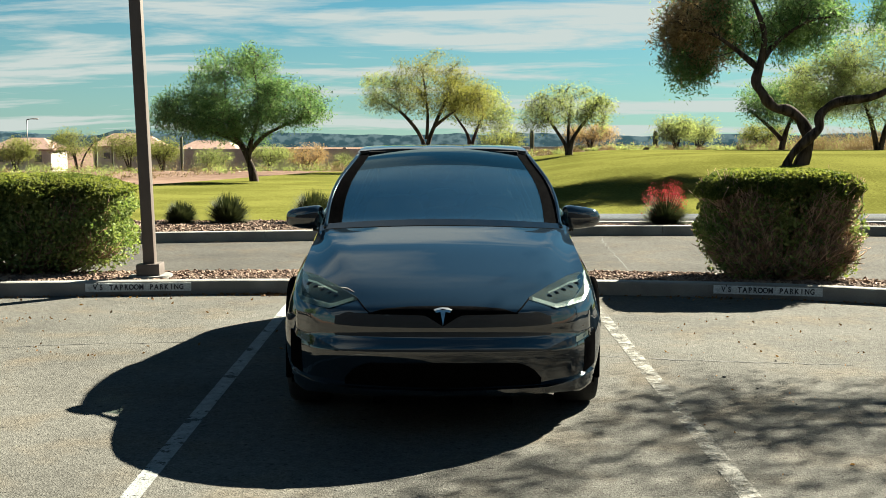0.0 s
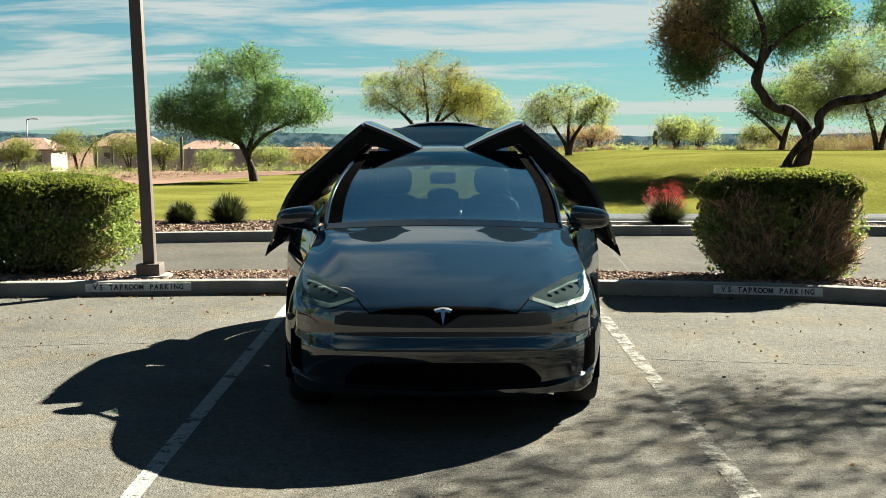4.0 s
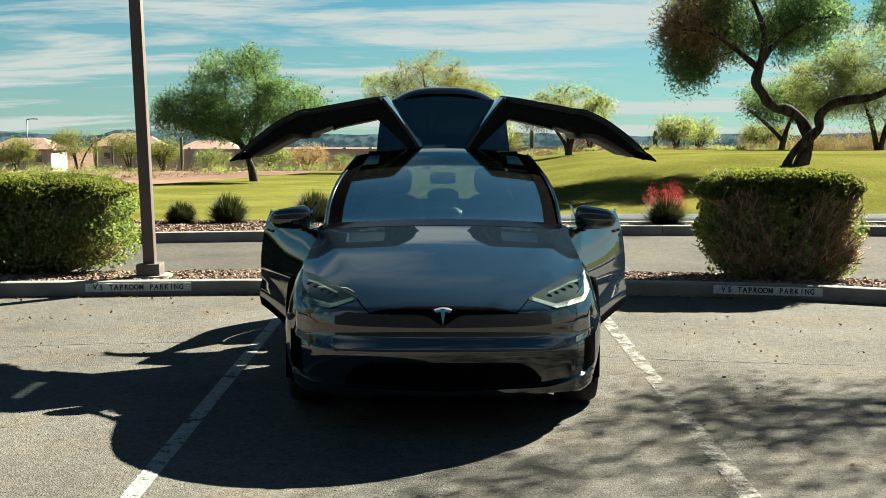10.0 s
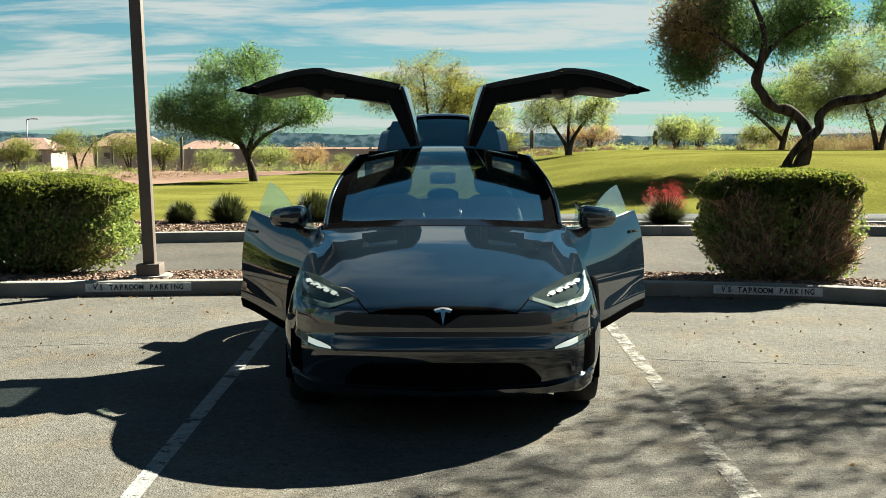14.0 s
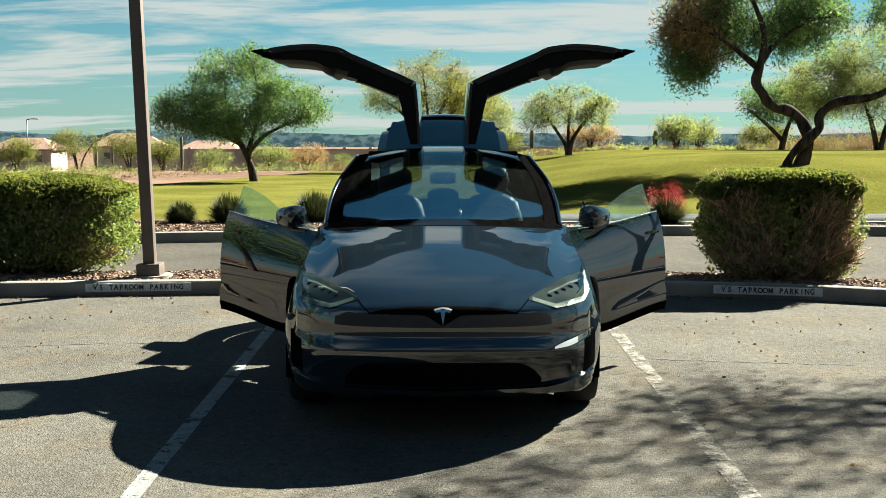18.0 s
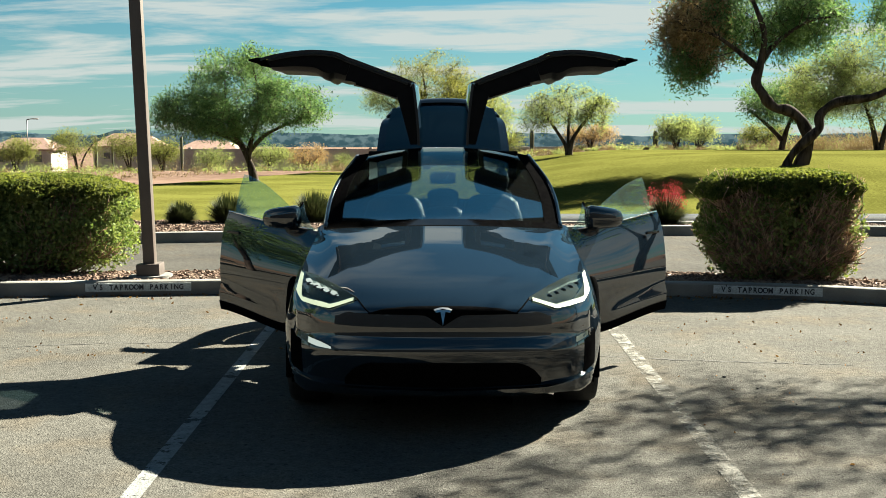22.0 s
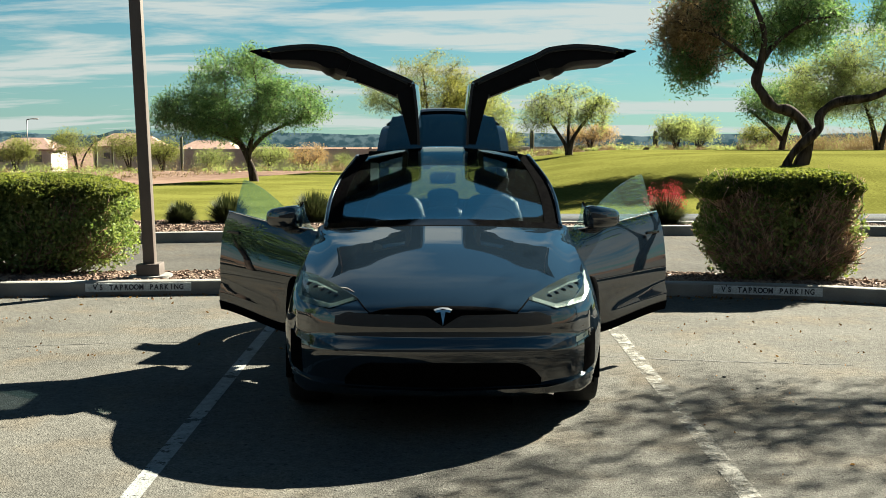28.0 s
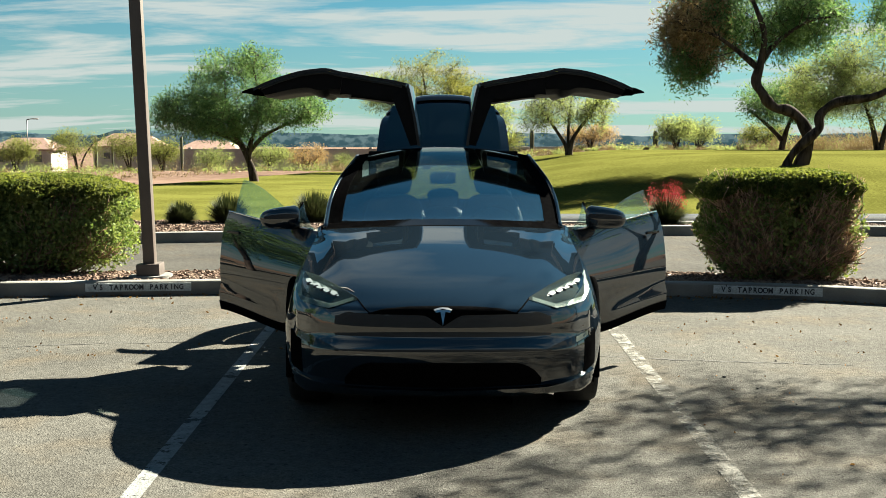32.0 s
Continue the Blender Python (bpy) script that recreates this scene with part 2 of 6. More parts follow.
LIMB = surf("branch_bark", (0.030, 0.026, 0.016), (0.075, 0.062, 0.040), 4, 0.95, spec=0.05)
TWIG = surf("twig", (0.125, 0.080, 0.050), (0.36, 0.232, 0.150), 5, 0.9, isle=0.8)
LEAF_MESQ = leafmat("mesquite_leaf", (0.038, 0.0849, 0.0352), (0.1168, 0.1761, 0.0809))
LEAF_PALO = leafmat("palo_verde_leaf", (0.0966, 0.104, 0.0307), (0.1875, 0.1836, 0.0615))
LEAF_PALE = leafmat("pale_green_leaf", (0.0952, 0.121, 0.0504), (0.1848, 0.2072, 0.0952), 0.55)
LEAF_SCRUB = leafmat("scrub_leaf", (0.0846, 0.0984, 0.0295), (0.1604, 0.1704, 0.0643))
LEAF_DRY = leafmat("dry_leaf", (0.140, 0.090, 0.058), (0.265, 0.185, 0.115), 0.5)
LEAF_HEDGE = leafmat("hedge_leaf", (0.0403, 0.0582, 0.0146), (0.1254, 0.14, 0.0381))
LEAF_HEDGE_IN = leafmat("hedge_inner_leaf", (0.0729, 0.1092, 0.0343), (0.1784, 0.2184, 0.0781), 0.35)
BLADE = leafmat("spiky_leaf", (0.0195, 0.027, 0.0134), (0.0557, 0.066, 0.0348), 0.15)
BLOOM = leafmat("red_bloom", (0.1782, 0.0132, 0.0235), (0.2785, 0.045, 0.0536), 0.25)
STRAW = leafmat("dry_grass", (0.1114, 0.081, 0.0503), (0.2005, 0.15, 0.1005), 0.2)
STUCCO = surf("stucco", (0.2339, 0.204, 0.1809), (0.2896, 0.258, 0.2345), 0.8, 0.9, bump=0.2, bscale=20)
ROOFTILE = surf("clay_roof", (0.1337, 0.078, 0.0603), (0.2005, 0.12, 0.0938), 2.0, 0.9, bump=0.4, bscale=8)
DARKPANE = surf("dark_window", (0.0167, 0.024, 0.0335), (0.0334, 0.042, 0.0536), 2, 0.15)
BLOCK = surf("block_wall_face", (0.2005, 0.174, 0.1541), (0.2562, 0.228, 0.2077), 0.5, 0.95, bump=0.3, bscale=6)
CACTUS = surf("cactus_skin", (0.0334, 0.042, 0.0235), (0.0613, 0.066, 0.0402), 3, 0.9, bump=0.5, bscale=20)

# ---- mesh helpers ----


def mesh(name, verts, faces, material, smooth=True):
    me = bpy.data.meshes.new(name)
    me.from_pydata([tuple(v) for v in verts], [], [tuple(f) for f in faces])
    me.materials.append(material)
    if smooth:
        me.polygons.foreach_set("use_smooth", [True] * len(me.polygons))
    me.update()
    return me


def part(name, data, material, parent=None, label="", smooth=True, at=None):
    """Links (verts, faces), a bmesh or a mesh as ONE object, under its parent if it has one."""
    if isinstance(data, tuple):
        me = mesh(name, data[0], data[1], material, smooth)
    elif isinstance(data, bmesh.types.BMesh):
        me = bpy.data.meshes.new(name)
        bmesh.ops.recalc_face_normals(data, faces=data.faces)
        data.to_mesh(me); data.free()
        me.materials.append(material)
        if smooth:
            me.polygons.foreach_set("use_smooth", [True] * len(me.polygons))
            me.set_sharp_from_angle(angle=radians(38))
    else:
        me = data
    ob = new(name, me)
    if parent:
        ob.parent = parent
    if at is not None:
        ob.matrix_basis = at
    if label:
        ob["label"] = label
    return ob


def thing(name, m, label, category, group="", kind=""):
    ob = new(name)
    ob.empty_display_size = 0.2
    ob.matrix_basis = m
    return tagged(ob, label, category, group, kind)


def box(cx, cy, cz, sx, sy, sz, bevel=0.0, bm=None, m=None):
    own = bm is None
    bm = bm or bmesh.new()
    t = Matrix.Translation((cx, cy, cz)) @ (m or Matrix()) @ Matrix.Diagonal((sx, sy, sz, 1))
    r = bmesh.ops.create_cube(bm, size=1, matrix=t)
    if bevel:
        es = list({e for v in r["verts"] for e in v.link_edges})
        bmesh.ops.bevel(bm, geom=es, offset=bevel, segments=2, affect="EDGES", profile=0.6)
    return bm


def lathe(profile, n=32, axis="x"):
    """(r, a) pairs turned about an axis: closed verts and faces."""
    vs, fs = [], []
    k = len(profile)
    for i in range(n):
        c, s = math.cos(2 * math.pi * i / n), math.sin(2 * math.pi * i / n)
        for r, a in profile:
            vs.append((a, r * c, r * s) if axis == "x" else (r * c, r * s, a))
    for i in range(n):
        j = (i + 1) % n
        for q in range(k - 1):
            fs.append((i * k + q, i * k + q + 1, j * k + q + 1, j * k + q))
    return vs, fs


def tube(points, radii, n=7):
    """A tapered tube along points: verts and faces, ends closed."""
    pts = [Vector(p) for p in points]
    vs, fs = [], []
    for i, p in enumerate(pts):
        d = (pts[min(i + 1, len(pts) - 1)] - pts[max(i - 1, 0)]).normalized()
        a = d.orthogonal().normalized() if i == 0 else (a - d * a.dot(d)).normalized()
        b = d.cross(a)
        for k in range(n):
            t = 2 * math.pi * k / n
            vs.append(p + (a * math.cos(t) + b * math.sin(t)) * radii[i])
    for i in range(len(pts) - 1):
        for k in range(n):
            q = (k + 1) % n
            fs.append((i * n + k, i * n + q, (i + 1) * n + q, (i + 1) * n + k))
    fs.append(tuple(range(n))[::-1])
    fs.append(tuple((len(pts) - 1) * n + k for k in range(n)))
    return vs, fs


def joined(pieces):
    vs, fs = [], []
    for v, f in pieces:
        o = len(vs)
        vs.extend(v)
        fs.extend(tuple(i + o for i in q) for q in f)
    return vs, fs


def curve(keys):
    """Smooth value through (u, value) keys."""
    us, vals = [k[0] for k in keys], [k[1] for k in keys]
    sl = [0.0] * len(us)
    for i in range(len(us)):
        a, b = max(i - 1, 0), min(i + 1, len(us) - 1)
        sl[i] = (vals[b] - vals[a]) / (us[b] - us[a])
        if 0 < i < len(us) - 1 and (vals[i] - vals[a]) * (vals[b] - vals[i]) <= 0:
            sl[i] = 0.0

    def at(u):
        if u <= us[0]:
            return vals[0]
        if u >= us[-1]:
            return vals[-1]
        i = max(k for k in range(len(us) - 1) if us[k] <= u)
        h = us[i + 1] - us[i]
        t = (u - us[i]) / h
        return (vals[i] * (1 + 2 * t) * (1 - t) ** 2 + vals[i + 1] * t * t * (3 - 2 * t)
                + h * t * (1 - t) * (sl[i] * (1 - t) - sl[i + 1] * t))
    return at


def smooth01(t):
    t = min(1.0, max(0.0, t))
    return t * t * (3 - 2 * t)


def leaves(centres, size, aspect=0.4, seed=0, up=0.0):
    """One small bent blade (a quad) at each centre, turned at random."""
    rng = np.random.default_rng(seed)
    c = np.asarray(centres)
    n = len(c)
    d = rng.normal(size=(n, 3)); d[:, 2] += up
    d /= np.linalg.norm(d, axis=1, keepdims=True)
    e = np.cross(d, rng.normal(size=(n, 3)))
    e /= np.linalg.norm(e, axis=1, keepdims=True)
    s = (size * rng.uniform(0.6, 1.4, n))[:, None]
    v = np.empty((n, 4, 3))
    v[:, 0], v[:, 2] = c - d * s, c + d * s
    v[:, 1], v[:, 3] = c + e * s * aspect, c - e * s * aspect
    f = np.arange(n * 4).reshape(n, 4)
    return v.reshape(-1, 3).tolist(), f.tolist()


# ---- land ----
FALL = 0.0188


def land(x, y):
    """Height of the open ground: it falls away past the drive, with a lawn bank on one side."""
    s = smooth01((x + 3) / 11)
    z = -FALL * max(0.0, y - 20.5)
    z += 1.1 * s * smooth01((y - 21.5) / 12)
    z -= 3.2 * (1 - s) * smooth01((y - 62) / 60)
    if s > 0:
        z -= 6.0 * s * smooth01((y - 70) / 120)
    return z


def sheet(xs, ys, zfun):
    vs = [(x, y, zfun(x, y)) for y in ys for x in xs]
    k = len(xs)
    fs = [(j * k + i, j * k + i + 1, (j + 1) * k + i + 1, (j + 1) * k + i) for j in range(len(ys) - 1) for i in range(k - 1)]
    return vs, fs


KERB_NEAR = curve([(-30, 11.0), (-9, 12.1), (-4.45, 12.36), (-1.7, 12.55), (1.55, 12.48), (3.5, 12.17), (4.3, 11.87), (8, 10.2), (30, -1.0)])
KERB_FAR = curve([(-30, 14.5), (-12, 16.7), (-4.6, 17.83), (-2.4, 18.17), (2.3, 19.0), (4.0, 19.06), (6.7, 18.97), (12, 18.4), (30, 15.5)])


def strip(line0, line1, x0, x1, z0, z1, step=0.5, drop=0.0):
    """A sheet between two curves of y over x; drop: closes its front and back faces downwards."""
    n = int((x1 - x0) / step) + 1
    vs, fs = [], []
    for i in range(n):
        x = x0 + (x1 - x0) * i / (n - 1)
        a, b = line0(x), line1(x)
        row = [(x, a, z0 - drop), (x, a, z0), (x, b, z1), (x, b, z1 - drop)] if drop else [(x, a, z0), (x, b, z1)]
        vs += row
    k = 4 if drop else 2
    for i in range(n - 1):
        for q in range(k - 1):
            fs.append((i * k + q, (i + 1) * k + q, (i + 1) * k + q + 1, i * k + q + 1))
    return vs, fs


def ground():
    xs = sorted({-3000, -1500, -800, -400, -250, *range(-160, 161, 8), *range(-40, 41, 2), 250, 400, 800, 1500, 3000})
    ys = sorted({-300, -100, -40, *range(-20, 121, 3), *range(120, 300, 20), 400, 600, 900, 1400, 2200, 3500})
    g = part("ground", sheet(xs, ys, lambda x, y: land(x, y) - (0.06 if y > 20.2 else 0.30)), DESERT)
    tagged(g, "open desert soil falling away behind the park", "ground", kind="structure")
    lot = part("parking_lot", strip(lambda x: -40.0, lambda x: KERB_NEAR(x) + 0.05, -30, 30, 0.0, 0.0), ASPHALT)
    tagged(lot, "sun-worn grey asphalt of the parking lot", "pavement", kind="structure")
    road = part("road", strip(lambda x: KERB_NEAR(x) + 1.35, lambda x: KERB_FAR(x) + 0.05, -30, 30, 0.0, 0.0), ROADTAR)
    tagged(road, "grey asphalt driveway behind the island", "road", kind="structure")

    def lawn_back(x):
        return 61 - 22 * smooth01((-5 - x) / 6) - 6 * smooth01((x - 1) / 4)
    n, m = 60, 40
    vs, fs = [], []
    for j in range(m + 1):
        for i in range(n + 1):
            x = -45 + 90 * i / n
            y0 = 21.3 if x < 0.5 else 22.4
            y = y0 + (lawn_back(x) - y0) * (j / m) ** 1.3
            vs.append((x, y, land(x, y) + 0.02))
    fs = [(j * (n + 1) + i, j * (n + 1) + i + 1, (j + 1) * (n + 1) + i + 1, (j + 1) * (n + 1) + i) for j in range(m) for i in range(n)]
    tagged(part("lawn", (vs, fs), LAWN), "mown green park lawn rising into a low bank", "lawn", kind="structure")


ground()


def kerb(name, line, x0, x1, width, height, label, y_off=0.0):
    """Cast kerb stones, each with rounded top edges, butted end to end."""
    k = tagged(new(name), label, "kerb", kind="structure")
    prof = [(0.0, -0.15), (0.0, height - 0.02), (0.006, height - 0.006), (0.02, height), (width - 0.02, height), (width, height - 0.02), (width, -0.15)]
    x = x0
    while x < x1:
        e = min(x + 3.05, x1)
        vs, fs, p = [], [], len(prof)
        for i in range(7):
            t = x + 0.004 + (e - x - 0.008) * i / 6
            for a, z in prof:
                vs.append((t, line(t) + a + y_off, z))
        for i in range(6):
            for q in range(p - 1):
                fs.append((i * p + q, (i + 1) * p + q, (i + 1) * p + q + 1, i * p + q + 1))
        fs += [tuple(range(p)), tuple(6 * p + q for q in range(p))[::-1]]
        part("kerb_stone", (vs, fs), CONCRETE, k, smooth=False)
        x = e
    return k


kerb("kerb_near", KERB_NEAR, -18.0 + 1.15, 18, 0.16, 0.145, "weathered concrete kerb of the planted island")
kerb("kerb_far", KERB_FAR, -24, 24, 0.16, 0.15, "weathered concrete kerb across the driveway")


def gravel_bed(name, inner, outer, x0, x1, z0, z1, count, size, label, seed):
    bed = part(name, strip(inner, outer, x0, x1, z0, z1, 0.4, 0.25), SOIL)
    tagged(bed, label, "gravel bed", kind="structure")
    rng = np.random.default_rng(seed)
    pieces = []
    base = [(1, 0, 0), (-1, 0, 0), (0, 1, 0), (0, -1, 0), (0, 0, 1), (0.6, 0.6, 0.7), (-0.6, 0.5, 0.6), (0.5, -0.7, 0.6)]
    fcs = [(4, 5, 6), (4, 6, 7), (5, 0, 2), (5, 2, 6), (6, 2, 1), (6, 1, 3), (6, 3, 7), (7, 3, 0), (7, 0, 5), (4, 7, 5)]
    base = np.array(base)
    vs, fs = [], []
    for i in range(count):
        x = rng.uniform(x0, x1)
        t = rng.uniform(0.02, 0.98)
        a, b = inner(x), outer(x)
        y, z = a + (b - a) * t, z0 + (z1 - z0) * t
        s = size * rng.uniform(0.5, 1.5)
        th = rng.uniform(0, 6.283)
        c, sn = math.cos(th), math.sin(th)
        q = base * (s, s * rng.uniform(0.6, 1), s * rng.uniform(0.5, 0.9)) * rng.uniform(0.8, 1.2, (8, 3))
        r = np.column_stack((q[:, 0] * c - q[:, 1] * sn + x, q[:, 0] * sn + q[:, 1] * c + y, q[:, 2] + z))
        o = len(vs)
        vs.extend(r.tolist())
        fs.extend(tuple(k + o for k in f) for f in fcs)
    st = part("gravel", (vs, fs), STONE, smooth=False)
    tagged(st, "loose brown and tan decorative gravel stones", "gravel", kind="stuff")


gravel_bed("island_bed", lambda x: KERB_NEAR(x) + 0.16, lambda x: KERB_NEAR(x) + 1.45, -16, 16, 0.13, 0.07, 24000, 0.024, "brown gravel strip of the planted island", 1)
gravel_bed("roadside_bed", lambda x: KERB_FAR(x) + 0.16, lambda x: (21.25 if x < 1.0 else 20.4), -14, 14, 0.13, 0.05, 30000, 0.030, "brown gravel bed before the lawn", 2)
# One concrete path in two tones: pale sunlit edge, shaded part painted dark.
edging = part("path_lit_edge", strip(lambda x: 20.4, lambda x: 20.6, 1.0, 40, 0.10, 0.10, 1.5, 0.2), CONCRETE)
tagged(edging, "pale concrete strip standing for the footpath's sunlit edge", "edging", kind="structure")
walkway = part("footpath", strip(lambda x: 20.6, lambda x: 22.4, 1.0, 40, 0.085, 0.085, 1.5, 0.2), PATH_SHADED)
tagged(walkway, "footpath along the lawn with tree shade put into its dark colour", "path", kind="structure")


def stripes():
    for x0, x1, name in ((-1.55, -1.45, "left"), (1.42, 1.53, "right")):
        n = 40
        vs, fs = [], []
        for i in range(n + 1):
            y = 3.0 + 8.9 * i / n
            vs += [(x0, y, 0.004), (x1, y, 0.004)]
        fs = [(2 * i, 2 * i + 1, 2 * i + 3, 2 * i + 2) for i in range(n)]
        s = part("parking_line", (vs, fs), LINEPAINT if name == "right" else LINEPAINT_FULL)
        tagged(s, "worn and flaking white painted bay line", "line", group="bay lines", kind="structure")


def worn_paint(name, lo, hi, a, b):
    m = surf(name, a, b, 14, 0.85, bump=0.5, bscale=90, fine=0.5)
    nt = m.node_tree
    p, out = nt.nodes["Principled BSDF"], nt.nodes["Material Output"]
    co, nz, mr = nt.nodes.new("ShaderNodeTexCoord"), nt.nodes.new("ShaderNodeTexNoise"), nt.nodes.new("ShaderNodeMapRange")
    nz.inputs["Scale"].default_value, nz.inputs["Detail"].default_value, nz.inputs["Roughness"].default_value = 5.5, 10.0, 0.75
    mr.inputs["From Min"].default_value, mr.inputs["From Max"].default_value = lo, hi
    nt.links.new(co.outputs["Object"], nz.inputs["Vector"])
    nt.links.new(nz.outputs["Fac"], mr.inputs[0])
    tr, mx = nt.nodes.new("ShaderNodeBsdfTransparent"), nt.nodes.new("ShaderNodeMixShader")
    nt.links.new(mr.outputs[0], mx.inputs[0]); nt.links.new(tr.outputs[0], mx.inputs[1]); nt.links.new(p.outputs[0], mx.inputs[2])
    nt.links.new(mx.outputs[0], out.inputs[0])
    return m


LINEPAINT = worn_paint("worn_line_paint", 0.44, 0.55, (0.064, 0.063, 0.055), (0.112, 0.109, 0.096))
LINEPAINT_FULL = worn_paint("line_paint", 0.405, 0.445, (0.0947, 0.102, 0.1025), (0.1615, 0.1698, 0.1709))
stripes()


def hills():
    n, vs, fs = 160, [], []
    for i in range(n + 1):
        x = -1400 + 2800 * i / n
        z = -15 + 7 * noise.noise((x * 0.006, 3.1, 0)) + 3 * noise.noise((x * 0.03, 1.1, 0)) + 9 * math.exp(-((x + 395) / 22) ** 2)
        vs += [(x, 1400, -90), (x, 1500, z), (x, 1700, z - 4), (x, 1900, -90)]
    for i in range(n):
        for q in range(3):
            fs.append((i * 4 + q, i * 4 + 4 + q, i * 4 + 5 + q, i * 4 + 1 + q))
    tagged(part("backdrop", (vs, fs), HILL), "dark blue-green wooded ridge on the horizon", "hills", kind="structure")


hills()


# Unseen wall added behind the camera so the car's front reflects something dark.
def rear_wall():
    w = part("unseen_dark_wall", box(0, -6.5, 3.6, 96, 0.4, 7.2), DARKWALL, smooth=False)
    tagged(w, "unseen dark wall added behind the camera to darken reflections", "wall", kind="structure")


# Near-black so that the added wall stays dark in the paint, even sunlit.
DARKWALL = surf("reflection_wall_dark", (0.0035, 0.0045, 0.006), (0.007, 0.008, 0.010), 0.6, 0.8, bump=0.1, bscale=40, spec=0.1)
rear_wall()

# ---- the car: body lofted from curves, u runs from nose (0) to tail (5.03) ----
c_bot = curve([(0, 0.484), (0.004, 0.45), (0.012, 0.41), (0.03, 0.355), (0.06, 0.305), (0.12, 0.25), (0.3, 0.21), (0.7, 0.19), (4.3, 0.20), (4.7, 0.26), (4.9, 0.36), (5.03, 0.52)])
c_w = curve([(0, 0.012), (0.004, 0.23), (0.012, 0.38), (0.03, 0.54), (0.06, 0.655), (0.12, 0.77), (0.25, 0.865), (0.42, 0.935), (0.7, 0.968), (1.0, 0.975), (1.6, 0.972), (2.4, 0.99), (3.2, 0.995), (3.9, 0.995), (4.4, 0.965), (4.75, 0.90), (4.93, 0.78), (5.03, 0.55)])
c_top = curve([(0, 0.487), (0.01, 0.515), (0.022, 0.54), (0.03, 0.56), (0.034, 0.60), (0.04, 0.66), (0.05, 0.70), (0.08, 0.728), (0.16, 0.77), (0.35, 0.835), (0.6, 0.90), (1.0, 0.99), (1.35, 1.05), (1.52, 1.08), (1.62, 1.115), (2.0, 1.315), (2.4, 1.49), (2.7, 1.575), (3.0, 1.60), (3.4, 1.60), (3.8, 1.555), (4.2, 1.455), (4.5, 1.33), (4.75, 1.21), (4.88, 1.12), (4.95, 0.98), (5.03, 0.72)])
c_bz = curve([(0, 0.486), (0.01, 0.508), (0.022, 0.528), (0.03, 0.545), (0.034, 0.58), (0.04, 0.63), (0.05, 0.66), (0.08, 0.684), (0.16, 0.725), (0.35, 0.795), (0.6, 0.853), (1.0, 0.932), (1.4, 0.995), (1.6, 1.03), (2.1, 1.055), (2.4, 1.08), (2.74, 1.11), (3.2, 1.12), (4.0, 1.13), (4.6, 1.13), (4.85, 1.08), (4.95, 0.94), (5.03, 0.70)])
c_bw = curve([(0, 0.008), (0.004, 0.18), (0.012, 0.31), (0.03, 0.45), (0.06, 0.56), (0.12, 0.67), (0.25, 0.76), (0.42, 0.835), (0.7, 0.868), (1.0, 0.873), (1.5, 0.865), (1.7, 0.875), (2.4, 0.905), (3.2, 0.915), (4.0, 0.90), (4.5, 0.84), (4.85, 0.74), (5.03, 0.50)])
c_rw = curve([(0, 0.004), (0.004, 0.13), (0.012, 0.22), (0.03, 0.33), (0.06, 0.42), (0.12, 0.46), (0.35, 0.525), (0.7, 0.605), (1.0, 0.68), (1.3, 0.76), (1.5, 0.805), (1.8, 0.805), (2.0, 0.79), (2.2, 0.757), (2.6, 0.668), (2.9, 0.645), (3.5, 0.635), (4.2, 0.60), (4.6, 0.57), (4.88, 0.50), (5.03, 0.38)])
c_rz = curve([(0, 0.4865), (0.01, 0.513), (0.022, 0.537), (0.03, 0.556), (0.034, 0.595), (0.04, 0.652), (0.05, 0.69), (0.08, 0.716), (0.16, 0.752), (0.35, 0.827), (0.6, 0.896), (1.0, 0.984), (1.4, 1.042), (1.6, 1.075), (2.0, 1.27), (2.2, 1.36), (2.6, 1.50), (2.9, 1.545), (3.3, 1.555), (3.8, 1.51), (4.2, 1.40), (4.5, 1.275), (4.75, 1.17), (4.88, 1.10), (4.95, 0.96), (5.03, 0.71)])
SILL, MID, BELT, RAIL, SPINE, TOP = 4, 10, 16, 22, 28, 30
BACK = 5.03
AXLE_F, AXLE_R, ARCH, HUB = 0.95, 3.915, 0.405, 0.365


def section(u):
    """Half of the body's outline at u, from under the middle, up the side, to the roof's middle."""
    zb, w, zt = c_bot(u), c_w(u), c_top(u)
    bw, bz, rw, rz = min(c_bw(u), w - 0.01), c_bz(u), c_rw(u), c_rz(u)
    zl, zm = zb + 0.35 * (bz - zb), zb + 0.68 * (bz - zb)
    e = min(0.03, 0.12 * (bz - zb))
    pts = [(0, zb), (w * 0.45, zb), (w * 0.90, zb), (w * 0.935, zb + e * 0.35), (w * 0.955, zb + e)]
    ctl = [(w * 0.93, zb - 3 * e), (w * 0.955, zb + e), (w, zl), (w - 0.004, zm), (bw, bz), (rw, rz)]

    def cat(a, b, c, d, t):
        return tuple(0.5 * (2 * q + (r - p) * t + (2 * p - 5 * q + 4 * r - s) * t * t + (3 * q - p - 3 * r + s) * t ** 3) for p, q, r, s in zip(a, b, c, d))
    for k in range(3):
        for i in range(1, 5):
            pts.append(cat(*ctl[k:k + 4], i / 4))
    for i in range(1, 7):
        t = i / 6
        bulge = (0.022 - 0.022 * smooth01((u - 0.08) / 0.15) * smooth01((1.62 - u) / 0.2)) * 4 * t * (1 - t)
        pts.append((bw + (rw - bw) * t + bulge, bz + (rz - bz) * t + bulge * 0.4))
    for i in range(1, 9):
        t = i / 8
        pts.append((rw * (1 - t), rz + (zt - rz) * (1 - (1 - t) ** 2)))
    return pts


